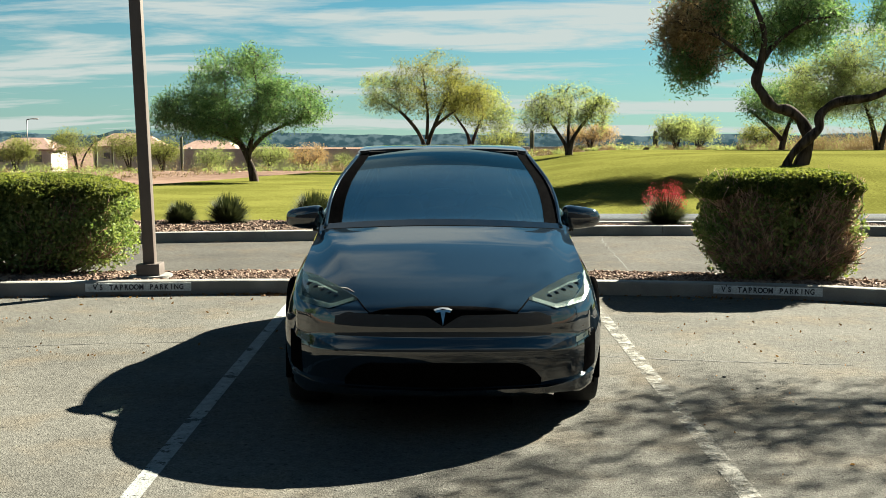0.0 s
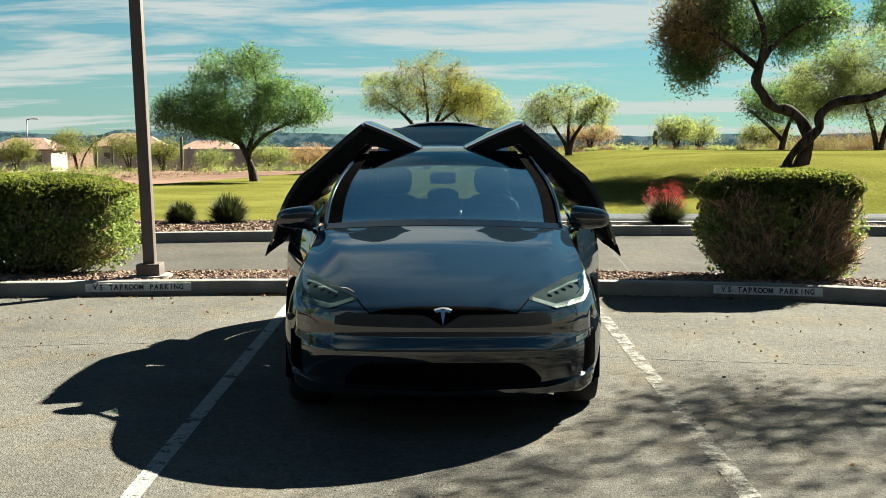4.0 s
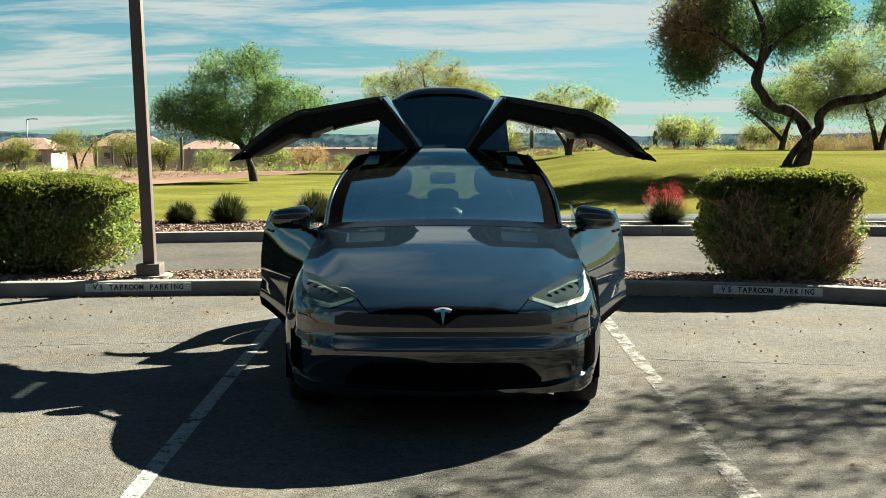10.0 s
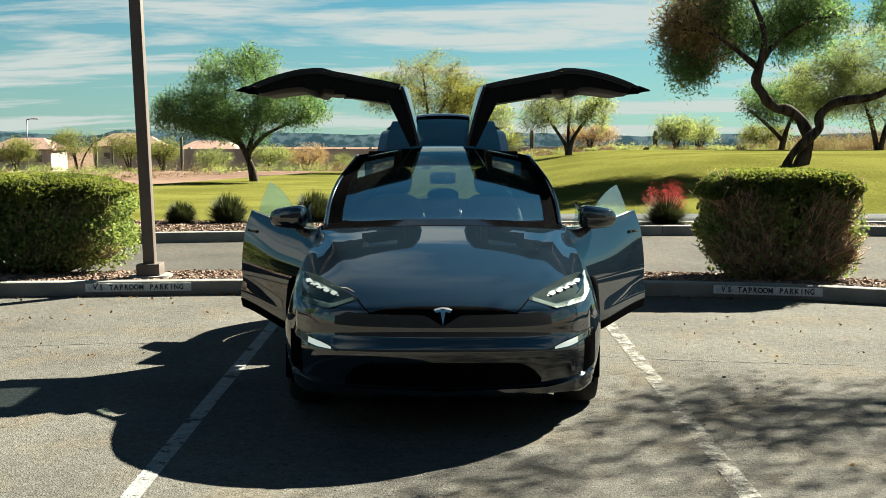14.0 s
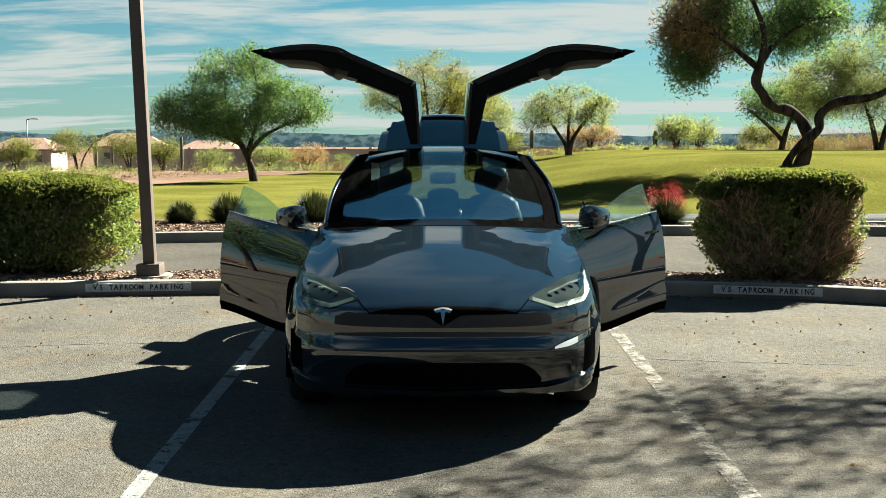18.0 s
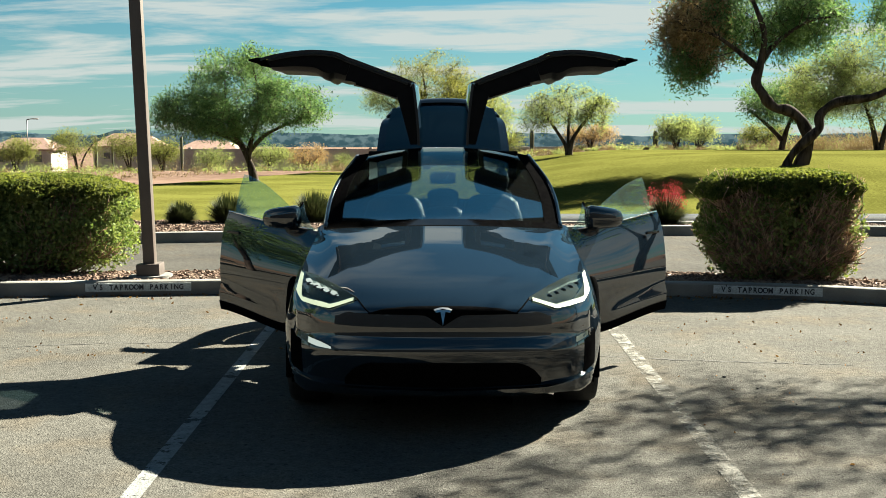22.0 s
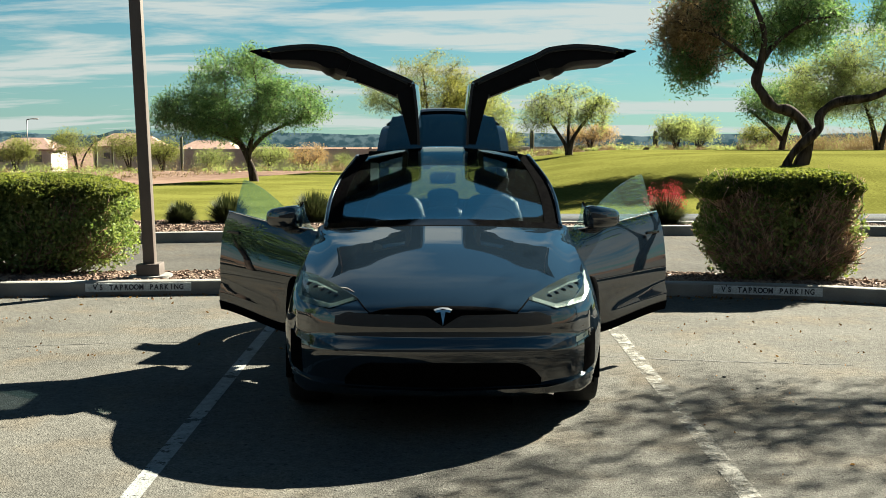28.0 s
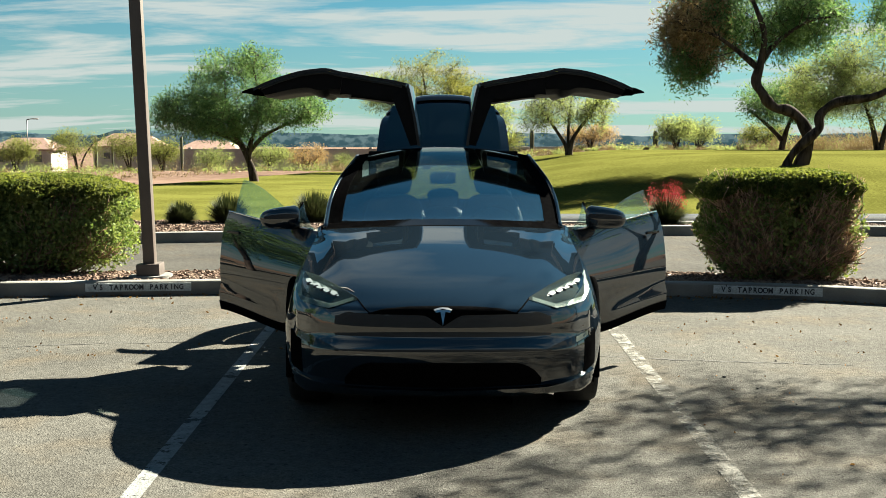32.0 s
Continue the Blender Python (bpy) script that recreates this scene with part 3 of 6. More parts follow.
STATIONS = sorted({0.0, 0.0015, 0.004, 0.008, 0.012, 0.017, 0.022, 0.027, 0.03, 0.032, 0.034, 0.037, 0.04, 0.045, 0.05, 0.06, 0.07, 0.08, 0.1, 0.14, 0.19, 0.25, 0.32, 0.42, *[round(0.5 + 0.05 * i, 3) for i in range(20)],
                   1.52, 1.62, *[round(1.7 + 0.08 * i, 3) for i in range(13)], 2.74, *[round(2.8 + 0.08 * i, 3) for i in range(12)], 3.74, *[round(3.8 + 0.05 * i, 3) for i in range(19)],
                   4.75, 4.8, 4.84, 4.88, 4.92, 4.95, 4.98, 5.0, 5.02, 5.03})
SECT = {u: section(u) for u in STATIONS}


nose_plan = curve([(0, 0.0), (0.2, 0.003), (0.38, 0.012), (0.54, 0.03), (0.655, 0.06), (0.77, 0.12), (0.865, 0.25), (0.935, 0.42), (0.99, 0.6)])
nose_rake = curve([(0.18, 0.13), (0.25, 0.085), (0.30, 0.06), (0.36, 0.035), (0.43, 0.01), (0.49, 0.0), (0.53, 0.014), (0.56, 0.034), (0.585, 0.042), (0.64, 0.046), (0.70, 0.058), (0.76, 0.085)])


def nose(x, u, z):
    """The bumper's face: its curve in plan plus its profile, blended into the body behind and above."""
    w = (1 - smooth01((u - 0.28) / 0.22)) * (1 - smooth01((z - 0.69) / 0.06))
    return u + w * (nose_plan(abs(x)) + nose_rake(z) - u) if w > 0 else u


def bow(p):
    """The nose drawn forward towards its middle, rising a little with it."""
    k = 0.22 * max(0.0, 1 - (p[0] / 0.82) ** 2) * (1 - smooth01((p[1] - 0.9) / 2.2))
    f = 1 - k / 6.9
    return Vector((p[0] * f, (p[1] + 6.8) * f - 6.8, 1.8 + (p[2] - 1.8) * f))


def skin_point(u, v, side, inset=0.0):
    """A point of the skin; inset moves it inwards."""
    x, z = SECT[u][v]
    inset *= min(1.0, max(0.0, min(u, BACK - u)) / 0.12)
    if inset:
        a, b = SECT[u][max(v - 1, 0)], SECT[u][min(v + 1, TOP)]
        tx, tz = b[0] - a[0], b[1] - a[1]
        L = math.hypot(tx, tz) or 1
        x, z = max(0.0, x - tz / L * inset), z + tx / L * inset
    for axle in (AXLE_F, AXLE_R):
        if SILL - 3 <= v <= MID + 2:
            d = math.hypot(u - axle, z - HUB)
            if d < ARCH:
                k = ARCH / max(d, 0.02)
                return Vector((x * side, axle + (u - axle) * k, HUB + (z - HUB) * k)), True
    return bow((x * side, nose(x, u, z), z)), False


def skin(u0, u1, v0, v1, sides=(1,), thick=0.0, gap=0.0, holes=(), deep=0.0):
    """Verts and faces of a piece of the skin, with its thickness; holes: (u0, u1, v0, v1) left open."""
    us = [u for u in STATIONS if u0 - 1e-6 <= u <= u1 + 1e-6]
    vs, fs = [], []
    for side in sides:
        grid, cut = {}, {}
        for layer in ((0, 1) if thick else (0,)):
            for i, u in enumerate(us):
                for v in range(v0, v1 + 1):
                    p, c = skin_point(u, v, side, deep + (thick(v) if callable(thick) else thick) * layer)
                    if gap:
                        if i == 0: p.y += gap
                        if i == len(us) - 1: p.y -= gap
                        if v == v0: p.z += gap * (0.8 if v < RAIL else 0); p.x += side * (-gap if v >= RAIL else 0)
                        if v == v1 and v1 < TOP: p.z -= gap * (0.8 if v <= RAIL else 0); p.x += side * (gap if v > RAIL else 0)
                    grid[i, v, layer], cut[i, v] = len(vs), c
                    vs.append(p)

        def keep(i, v):
            um = (us[i] + us[i + 1]) / 2
            if all(cut[a] for a in ((i, v), (i + 1, v), (i, v + 1), (i + 1, v + 1))):
                return False
            return not any(a < um < b and c <= v < d for a, b, c, d in holes)
        cells = {(i, v) for i in range(len(us) - 1) for v in range(v0, v1) if keep(i, v)}
        for i, v in cells:
            q = [(i, v), (i + 1, v), (i + 1, v + 1), (i, v + 1)]
            q = q if side > 0 else q[::-1]
            fs.append(tuple(grid[a + (0,)] for a in q))
            if thick:
                fs.append(tuple(grid[a + (1,)] for a in q[::-1]))
                for (a, b), nb in zip(zip(q, q[1:] + q[:1]), [None] * 4):
                    i2, v2 = (a[0] + b[0]) / 2, (a[1] + b[1]) / 2
                    other = [(i, v - 1), (i, v + 1), (i - 1, v), (i + 1, v)]
                    hit = None
                    if v2 == v: hit = (i, v - 1)
                    elif v2 == v + 1: hit = (i, v + 1)
                    elif i2 == i: hit = (i - 1, v)
                    else: hit = (i + 1, v)
                    seam = (v2 == TOP or v2 == 0) and len(sides) == 2
                    if hit not in cells and not seam:
                        fs.append((grid[b + (0,)], grid[a + (0,)], grid[a + (1,)], grid[b + (1,)]))
    if len(sides) == 2 and v0 == 0:
        k = len(us) * (v1 + 1) * (2 if thick else 1)
        for i in (0, len(us) - 1):
            a = [i * (v1 + 1) + v for v in range(v1 + 1)]
            fs.append(tuple(a + [k + q for q in a[-2:0:-1]]))
    return vs, fs


def welded(data, dist=0.0008):
    """Verts and faces as a bmesh with seams closed and slivers gone."""
    bm = bmesh.new()
    vs = [bm.verts.new(v) for v in data[0]]
    for f in data[1]:
        try:
            bm.faces.new([vs[i] for i in f])
        except ValueError:
            pass
    bmesh.ops.remove_doubles(bm, verts=bm.verts, dist=dist)
    bmesh.ops.dissolve_degenerate(bm, edges=bm.edges, dist=0.0005)
    return bm


CAR_Y = 6.80
DOOR0, DOOR1, FALC1, GATE0 = 1.62, 2.74, 3.74, 4.1
CUT = [(1.52, 2.74, RAIL, TOP), (DOOR0, DOOR1, SILL + 1, RAIL), (DOOR1, FALC1, SILL + 1, SPINE), (GATE0, 4.93, RAIL, TOP), (FALC1, 4.3, BELT + 1, RAIL - 1),
       (-1, 0.5, 0, TOP), (0.5, 1.52, BELT, TOP), (0.5, DOOR0, SILL, BELT)]


def front_u(x, z):
    """How far back from the nose the skin lies at half-width x and height z."""
    if z < 0.69 and abs(x) < 0.87:
        return nose_plan(abs(x)) + nose_rake(z)
    def inside(u):
        s = section(u)
        pts = s[2:]
        for (xa, za), (xb, zb) in zip(pts, pts[1:]):
            if (za - z) * (zb - z) <= 0 and za != zb:
                t = (z - za) / (zb - za)
                if xa + (xb - xa) * t >= abs(x):
                    return True
        return False
    lo, hi = 0.0, 1.45
    for _ in range(14):
        mid = (lo + hi) / 2
        if inside(mid):
            hi = mid
        else:
            lo = mid
    return nose(x, hi, z)


def patch(x0, x1, ztop, zbot, nx, nz, proud, thick, side=1, origin=(0, 0, 0)):
    """A plate that follows the nose between two curves of z over x."""
    vs, fs = [], []
    for layer in (0, 1):
        for i in range(nx + 1):
            x = x0 + (x1 - x0) * i / nx
            a, b = zbot(x), ztop(x)
            for j in range(nz + 1):
                z = a + (b - a) * j / nz
                vs.append(bow((side * x, front_u(x, z) - proud + layer * thick, z)) - Vector(origin))
    k, N = nz + 1, (nx + 1) * (nz + 1)
    for i in range(nx):
        for j in range(nz):
            q = (i * k + j, (i + 1) * k + j, (i + 1) * k + j + 1, i * k + j + 1)
            fs += [q, tuple(a + N for a in q[::-1])]
    rim = [i * k for i in range(nx + 1)] + [nx * k + j for j in range(1, nz + 1)] + [i * k + nz for i in range(nx - 1, -1, -1)] + [j for j in range(nz - 1, 0, -1)]
    for a, b in zip(rim, rim[1:] + rim[:1]):
        fs.append((b, a, a + N, b + N))
    bm = bmesh.new()
    vv = [bm.verts.new(v) for v in vs]
    for f in fs:
        try:
            bm.faces.new([vv[i] for i in f])
        except ValueError:
            pass
    bmesh.ops.remove_doubles(bm, verts=bm.verts, dist=0.0004)
    return bm


def lin(*keys):
    def at(x):
        for (a, va), (b, vb) in zip(keys, keys[1:]):
            if x <= b:
                return va + (vb - va) * (x - a) / (b - a)
        return keys[-1][1]
    return at


car = thing("car", pose(0, CAR_Y, 0), "dark blue-grey electric family car with all its doors opening", "car")
body = part("body", welded(skin(0, BACK, 0, TOP, (1, -1), 0.022, holes=CUT)), PAINT, car)

bumper = part("front_bumper", welded(skin(0, 0.5, 0, TOP, (1, -1), 0.02, holes=[(0.08, 0.6, BELT, TOP), (-1, 0.045, 0, TOP)])), PAINT, car)
bonnet = part("bonnet", welded(skin(0.08, 1.52, BELT, TOP, (1, -1), 0.018, 0.003)), PAINT, car, "long glossy dark bonnet")
for s in (1, -1):
    part("front_wing", welded(skin(0.5, DOOR0, SILL, BELT, (s,), 0.018, 0.0025)), PAINT, car)

# glass
windscreen = part("windscreen", welded(skin(1.52, 2.34, RAIL, TOP, (1, -1), 0.006)), SCREEN, car, "tall tinted panoramic windscreen")
shade = part("sun_band", welded(skin(2.34, 2.74, RAIL, TOP, (1, -1), 0.006)), PRIVACY, windscreen, "dark tinted band over the seats")
windscreen.visible_shadow = False
tailquarter = [part("quarter_window", welded(skin(FALC1, 4.3, BELT + 1, RAIL - 1, (s,), 0.006)), SCREEN, car) for s in (1, -1)]


def loft(rings, n=20, power=2.8):
    """Rounded-box rings (x, y, z, half-depth, half-height) joined along x, ends closed."""
    vs, fs = [], []
    for x, y, z, a, b in rings:
        for i in range(n):
            t = 2 * math.pi * i / n
            c, sn = math.cos(t), math.sin(t)
            vs.append((x, y + a * math.copysign(abs(c) ** (2 / power), c), z + b * math.copysign(abs(sn) ** (2 / power), sn)))
    for k in range(len(rings) - 1):
        for i in range(n):
            j = (i + 1) % n
            fs.append((k * n + i, k * n + j, (k + 1) * n + j, (k + 1) * n + i))
    fs += [tuple(range(n)), tuple((len(rings) - 1) * n + i for i in range(n))]
    return welded((vs, fs), 0.0002)


for s in (1, -1):
    part("glass_border", welded(skin(1.62, 2.74, RAIL, RAIL + 1, (s,), -0.003)), PLASTIC, windscreen, "black border beside the glass")
part("cowl", welded(skin(1.5, 1.62, RAIL, TOP, (1, -1), -0.004)), GLOSSBLACK, windscreen, "black band along the foot of the glass")

# front details
part("bumper_fascia", patch(-0.868, 0.868, lambda x: 0.688, lambda x: 0.262 + 0.06 * abs(x) ** 2, 96, 44, 0.003, 0.008), PAINT, bumper)
part("lower_grille", patch(-0.565, 0.565, lin((-0.565, 0.33), (-0.52, 0.385), (-0.46, 0.418), (-0.40, 0.426), (0.40, 0.426), (0.46, 0.418), (0.52, 0.385), (0.565, 0.33)), lin((-0.565, 0.29), (0, 0.265), (0.565, 0.29)), 30, 4, 0.006, 0.03), PLASTIC, car, "matt black lower air intake")
part("nose_strip", patch(-0.43, 0.43, lin((-0.43, 0.705), (-0.34, 0.728), (-0.2, 0.739), (0, 0.742), (0.2, 0.739), (0.34, 0.728), (0.43, 0.705)), lin((-0.43, 0.700), (-0.2, 0.698), (-0.10, 0.694), (0, 0.632), (0.10, 0.694), (0.2, 0.698), (0.43, 0.700)), 40, 4, 0.005, 0.02), PLASTIC, car, "gloss black strip under the bonnet edge")
part("splitter", patch(-0.90, 0.90, lin((-0.9, 0.33), (-0.6, 0.275), (0, 0.255), (0.6, 0.275), (0.9, 0.33)), lin((-0.9, 0.30), (-0.6, 0.25), (0, 0.235), (0.6, 0.25), (0.9, 0.30)), 48, 3, 0.040, 0.06), PAINT, car, "painted lip along the foot of the bumper")


def emblem():
    bm = bmesh.new()
    for pts in ([(-0.052, 0.726), (-0.026, 0.734), (0.0, 0.736), (0.026, 0.734), (0.052, 0.726), (0.048, 0.722), (0.0, 0.730), (-0.048, 0.722)], [(-0.047, 0.720), (-0.02, 0.726), (0.0, 0.724), (0.02, 0.726), (0.047, 0.720), (0.040, 0.712), (0.014, 0.716), (0.0, 0.642), (-0.014, 0.716), (-0.040, 0.712)]):
        f = bm.faces.new([bm.verts.new(bow((x, front_u(x, z) - 0.014 - 0.30 * (0.735 - z), z))) for x, z in pts])
        r = bmesh.ops.extrude_face_region(bm, geom=[f])
        bmesh.ops.translate(bm, verts=[v for v in r["geom"] if isinstance(v, bmesh.types.BMVert)], vec=(0, 0.03, 0))
    return bm


part("emblem", emblem(), SATIN, car, "small chrome wedge badge")
INDICATORS, LIGHTS, FOGS, BEAMS = [], [], [], []
for s in (1, -1):
    top = lin((0.50, 0.775), (0.62, 0.822), (0.75, 0.858), (0.885, 0.876))
    bot = lin((0.50, 0.765), (0.655, 0.724), (0.83, 0.742), (0.885, 0.79))
    lamp = part("headlamp", patch(0.50, 0.885, top, bot, 30, 6, 0.007, 0.014, s), LAMPBED, car, "slim swept-back headlamp")
    part("lens", patch(0.505, 0.88, top, bot, 30, 4, 0.016, 0.002, s), CLEAR, lamp).visible_shadow = False
    part("daytime_strip", patch(0.52, 0.882, lambda x: min(top(x) - 0.005, bot(x) + 0.018 + 0.008 * smooth01((x - 0.6) / 0.15) + 0.12 * smooth01((x - 0.835) / 0.03)), lambda x: bot(x) + 0.003, 40, 4, 0.010, 0.004, s), REFLECTOR, lamp, "pale light guide along the lamp's lower edge")
    part("upper_strip", patch(0.62, 0.83, lambda x: top(x) - 0.024, lambda x: top(x) - 0.031, 16, 1, 0.010, 0.004, s), REFLECTOR, lamp)
    for k in range(5):
        cx = 0.62 + 0.045 * k
        cz = 0.775 + 0.012 * k
        b = bmesh.new()
        bmesh.ops.create_icosphere(b, subdivisions=2, radius=0.017, matrix=Matrix.Translation(bow((s * cx, front_u(cx, cz) + 0.006, cz))) @ Matrix.Diagonal((1.2, 0.7, 0.8, 1)))
        part("projector", b, GLOSSBLACK, lamp)
    part("intake", patch(0.825, 0.905, lin((0.825, 0.535), (0.905, 0.57)), lin((0.825, 0.33), (0.905, 0.36)), 6, 8, 0.007, 0.02, s), PLASTIC, car, "black air slot at the bumper's corner")
    ind_top, ind_bot = lin((0.60, 0.505), (0.70, 0.545), (0.87, 0.586)), lin((0.60, 0.492), (0.72, 0.506), (0.87, 0.545))
    ind = part("fog_lamp", patch(0.60, 0.87, ind_top, ind_bot, 14, 3, 0.007, 0.015, s), GLOSSBLACK, car, "slim fog lamp in a dark slot")
    part("lens", patch(0.77, 0.85, lambda x: ind_top(x) - 0.006, lambda x: ind_bot(x) + 0.008, 6, 2, 0.008, 0.005, s), REFLECTOR, ind)
    g = part("indicator", patch(0.61, 0.78, lambda x: ind_top(x) - 0.004, lambda x: ind_bot(x) + 0.003, 14, 2, 0.014, 0.006, s), AMBER, car, "amber turn signal")
    INDICATORS.append(g)
    FOGS.append(part("fog_light", patch(0.64, 0.78, lambda x: ind_top(x) - 0.007, lambda x: ind_bot(x) + 0.006, 10, 2, 0.012, 0.004, s), LEDSOFT, car, "white fog light"))
    BEAMS.append(part("main_beam", patch(0.61, 0.83, lambda x: 0.787 + 0.27 * (x - 0.62) + 0.010 * abs(math.sin((x - 0.61) * 57)), lambda x: 0.782 + 0.27 * (x - 0.62) - 0.004 * abs(math.sin((x - 0.61) * 57)), 44, 2, 0.020, 0.003, s), LEDSOFT, car, "white main beam"))
    LIGHTS.append(part("running_light", patch(0.52, 0.882, lambda x: min(top(x) - 0.006, bot(x) + 0.017 + 0.008 * smooth01((x - 0.6) / 0.15) + 0.12 * smooth01((x - 0.835) / 0.03)), lambda x: bot(x) + 0.003, 40, 4, 0.022, 0.003, s), LED, car, "white running light bent round the lamp's outer corner"))

    part("shut_line", patch(0.415, 0.505, lin((0.415, 0.706), (0.505, 0.778)), lin((0.415, 0.698), (0.505, 0.770)), 8, 1, 0.004, 0.01, s), PLASTIC, car, "dark gap between bonnet and bumper")

# pillar trims
for s in (1, -1):
    us = [1.56 + 0.06 * i for i in range(20)]
    pts = [bow((s * (c_rw(u) + 0.006), u, c_rz(u) + 0.003)) for u in us]
    part("pillar_trim", tube(pts, [0.016] * len(pts), 6), PAINT, car)


def wheel(u, s):
    w = thing("wheel", pose(s * 0.845, u, 0.362), "", "")
    w.parent = car
    for k in ("label", "category"):
        if k in w: del w[k]
    prof = [(0.255, -0.115), (0.30, -0.128), (0.345, -0.122), (0.360, -0.09), (0.364, 0.0), (0.360, 0.09), (0.345, 0.122), (0.30, 0.128), (0.255, 0.115)]
    part("tyre", lathe(prof, 40), RUBBER, w)
    rim = [(0.05, s * 0.05), (0.06, s * 0.085), (0.10, s * 0.075), (0.11, -s * 0.05), (0.235, -s * 0.10), (0.262, s * 0.112), (0.245, s * 0.118), (0.235, s * 0.09), (0.225, -s * 0.09)]
    r = part("rim", lathe(rim, 40), ALLOY, w)
    bm = bmesh.new()
    for k in range(10):
        a = Matrix.Rotation(2 * math.pi * k / 10, 4, "X")
        bmesh.ops.create_cube(bm, size=1, matrix=a @ Matrix.Translation((s * 0.085, 0, 0.15)) @ Matrix.Diagonal((0.03, 0.032, 0.19, 1)))
    part("spokes", bm, ALLOY, w)
    return w


for u in (AXLE_F, AXLE_R):
    for s in (1, -1):
        wheel(u, s)
        pts = [(s * (c_w(u + math.cos(a) * (ARCH + 0.012)) * 0.985), u + math.cos(a) * (ARCH + 0.012), HUB + math.sin(a) * (ARCH + 0.012)) for a in [radians(-18 + 12 * i) for i in range(19)]]
        part("arch_lip", tube(pts, [0.022] * len(pts), 6), PLASTIC, car)
        well = [(ARCH + 0.02, 0.0), (ARCH + 0.02, -0.34), (0.02, -0.34)]
        v, f = lathe([(r, a * s) for r, a in well], 28)
        part("wheel_well", ([(x + s * 0.93, y + u, max(0.2, z + HUB)) for x, y, z in v], f), PLASTIC, car)

# cabin
part("floor", box(0, 2.75, 0.36, 1.70, 2.6, 0.08, 0.02), CARPET, car)
part("firewall", box(0, 1.50, 0.72, 1.60, 0.10, 0.64, 0.02), CARPET, car)
part("dashboard", box(0, 1.72, 0.96, 1.52, 0.46, 0.16, 0.06), CARPET, car)
part("boot_floor", box(0, 4.42, 0.62, 1.40, 0.85, 0.08, 0.02), CARPET, car)
part("roof_spine", box(0, 3.24, 1.565, 0.30, 1.0, 0.03, 0.008), CARPET, car)
part("roof_bar", box(0, 2.74, 1.545, 1.16, 0.07, 0.03, 0.01), CARPET, car)
scr = part("touch_screen", box(0, 1.94, 0.98, 0.40, 0.025, 0.25, 0.008, m=Matrix.Rotation(radians(-15), 4, "X")), GLOSSBLACK, car)
v, f = lathe([(0.185 + 0.016 * math.cos(a), 0.016 * math.sin(a)) for a in [2 * math.pi * i / 8 for i in range(9)]], 28, "z")
tilt = pose(0.37, 2.06, 1.02, -66, 0, 0)
sw = part("steering_wheel", ([tilt @ Vector(q) for q in v], f), LEATHER, car, "black steering wheel")
part("hub", box(0, 0, 0, 0.32, 0.09, 0.04, 0.015, m=Matrix.Identity(4)), PLASTIC, sw, at=tilt)
part("cabin_mirror", box(0, 2.32, 1.372, 0.19, 0.05, 0.09, 0.03), GLOSSBLACK, car, "dark cabin mirror")


def loft_up(rings, lean=0.0):
    """Rounded-box rings (height, half-width, half-depth) stacked upwards."""
    bm = loft([(z, lean * z, 0, d, w) for z, w, d in rings], 22, 3.0)
    bmesh.ops.transform(bm, matrix=Matrix(((0, 0, 1, 0), (0, 1, 0, 0), (1, 0, 0, 0), (0, 0, 0, 1))), verts=bm.verts)
    return bm


def seat(x, u, w, name, drop=0.0):
    s = part(name, box(x, u, 0.58, w, 0.52, 0.16, 0.05), LEATHER, car)
    k = 1 - drop * 2
    h = 0.60 * k
    part("backrest", loft_up([(0.0, w * 0.47, 0.07), (h * 0.3, w * 0.49, 0.075), (h * 0.7, w * 0.47, 0.065), (h * 0.9, w * 0.40, 0.055), (h * 0.97, w * 0.30, 0.05), (h, w * 0.2, 0.03)], 0.25), LEATHER, s, at=pose(x, u + 0.22, 0.62))
    part("headrest", loft_up([(0.0, 0.09, 0.03), (0.02, 0.12, 0.045), (0.10, 0.14, 0.05), (0.17 * k, 0.13, 0.045), (0.20 * k, 0.10, 0.035), (0.215 * k, 0.05, 0.02)], 0.1), LEATHER, s, at=pose(x, u + 0.23 + 0.25 * h, 0.62 + h + 0.005))


for x in (-0.38, 0.38):
    seat(x, 2.42, 0.52, "front_seat")
for x in (-0.46, 0.0, 0.46):
    seat(x, 3.42, 0.44, "rear_seat", 0.14)

for s in (1, -1):
    part("pillar", welded(skin(2.66, 2.80, SILL, RAIL, (s,), 0.06, deep=0.062)), CARPET, car, "black pillar between the doors")

# ---- doors ----
SIDE = {1: "right", -1: "left"}
FRONT_DOOR, FRONT_GLASS, WING_MIRROR, FALCON_UP, FALCON_LOW = {}, {}, {}, {}, {}
HINGE_F = {s: Vector((s * 0.93, DOOR0 + 0.02, 0.0)) for s in (1, -1)}
HINGE_S = {s: Vector((s * SECT[3.2][SPINE][0], 0.0, SECT[3.2][SPINE][1])) for s in (1, -1)}
HINGE_R = {s: Vector((s * SECT[3.2][RAIL][0], 0.0, SECT[3.2][RAIL][1])) for s in (1, -1)}


def moved(data, off):
    return [Vector(v) - off for v in data[0]], data[1]


def swept(data, off):
    """Moved, with the foot of the front door rising towards its rear edge and flared below a crease."""
    vs = []
    for v in data[0]:
        v = Vector(v)
        v.z += 0.085 * smooth01((v.y - DOOR0) / (DOOR1 - DOOR0)) * smooth01((0.80 - v.z) / 0.5)
        line = 0.40 + 0.12 * (v.y - DOOR0) / (DOOR1 - DOOR0)
        v.x += math.copysign(0.034 * smooth01((line + 0.05 - v.z) / 0.10) * smooth01((v.y - DOOR0 - 0.1) / 0.3), v.x)
        vs.append(v - off)
    return vs, data[1]


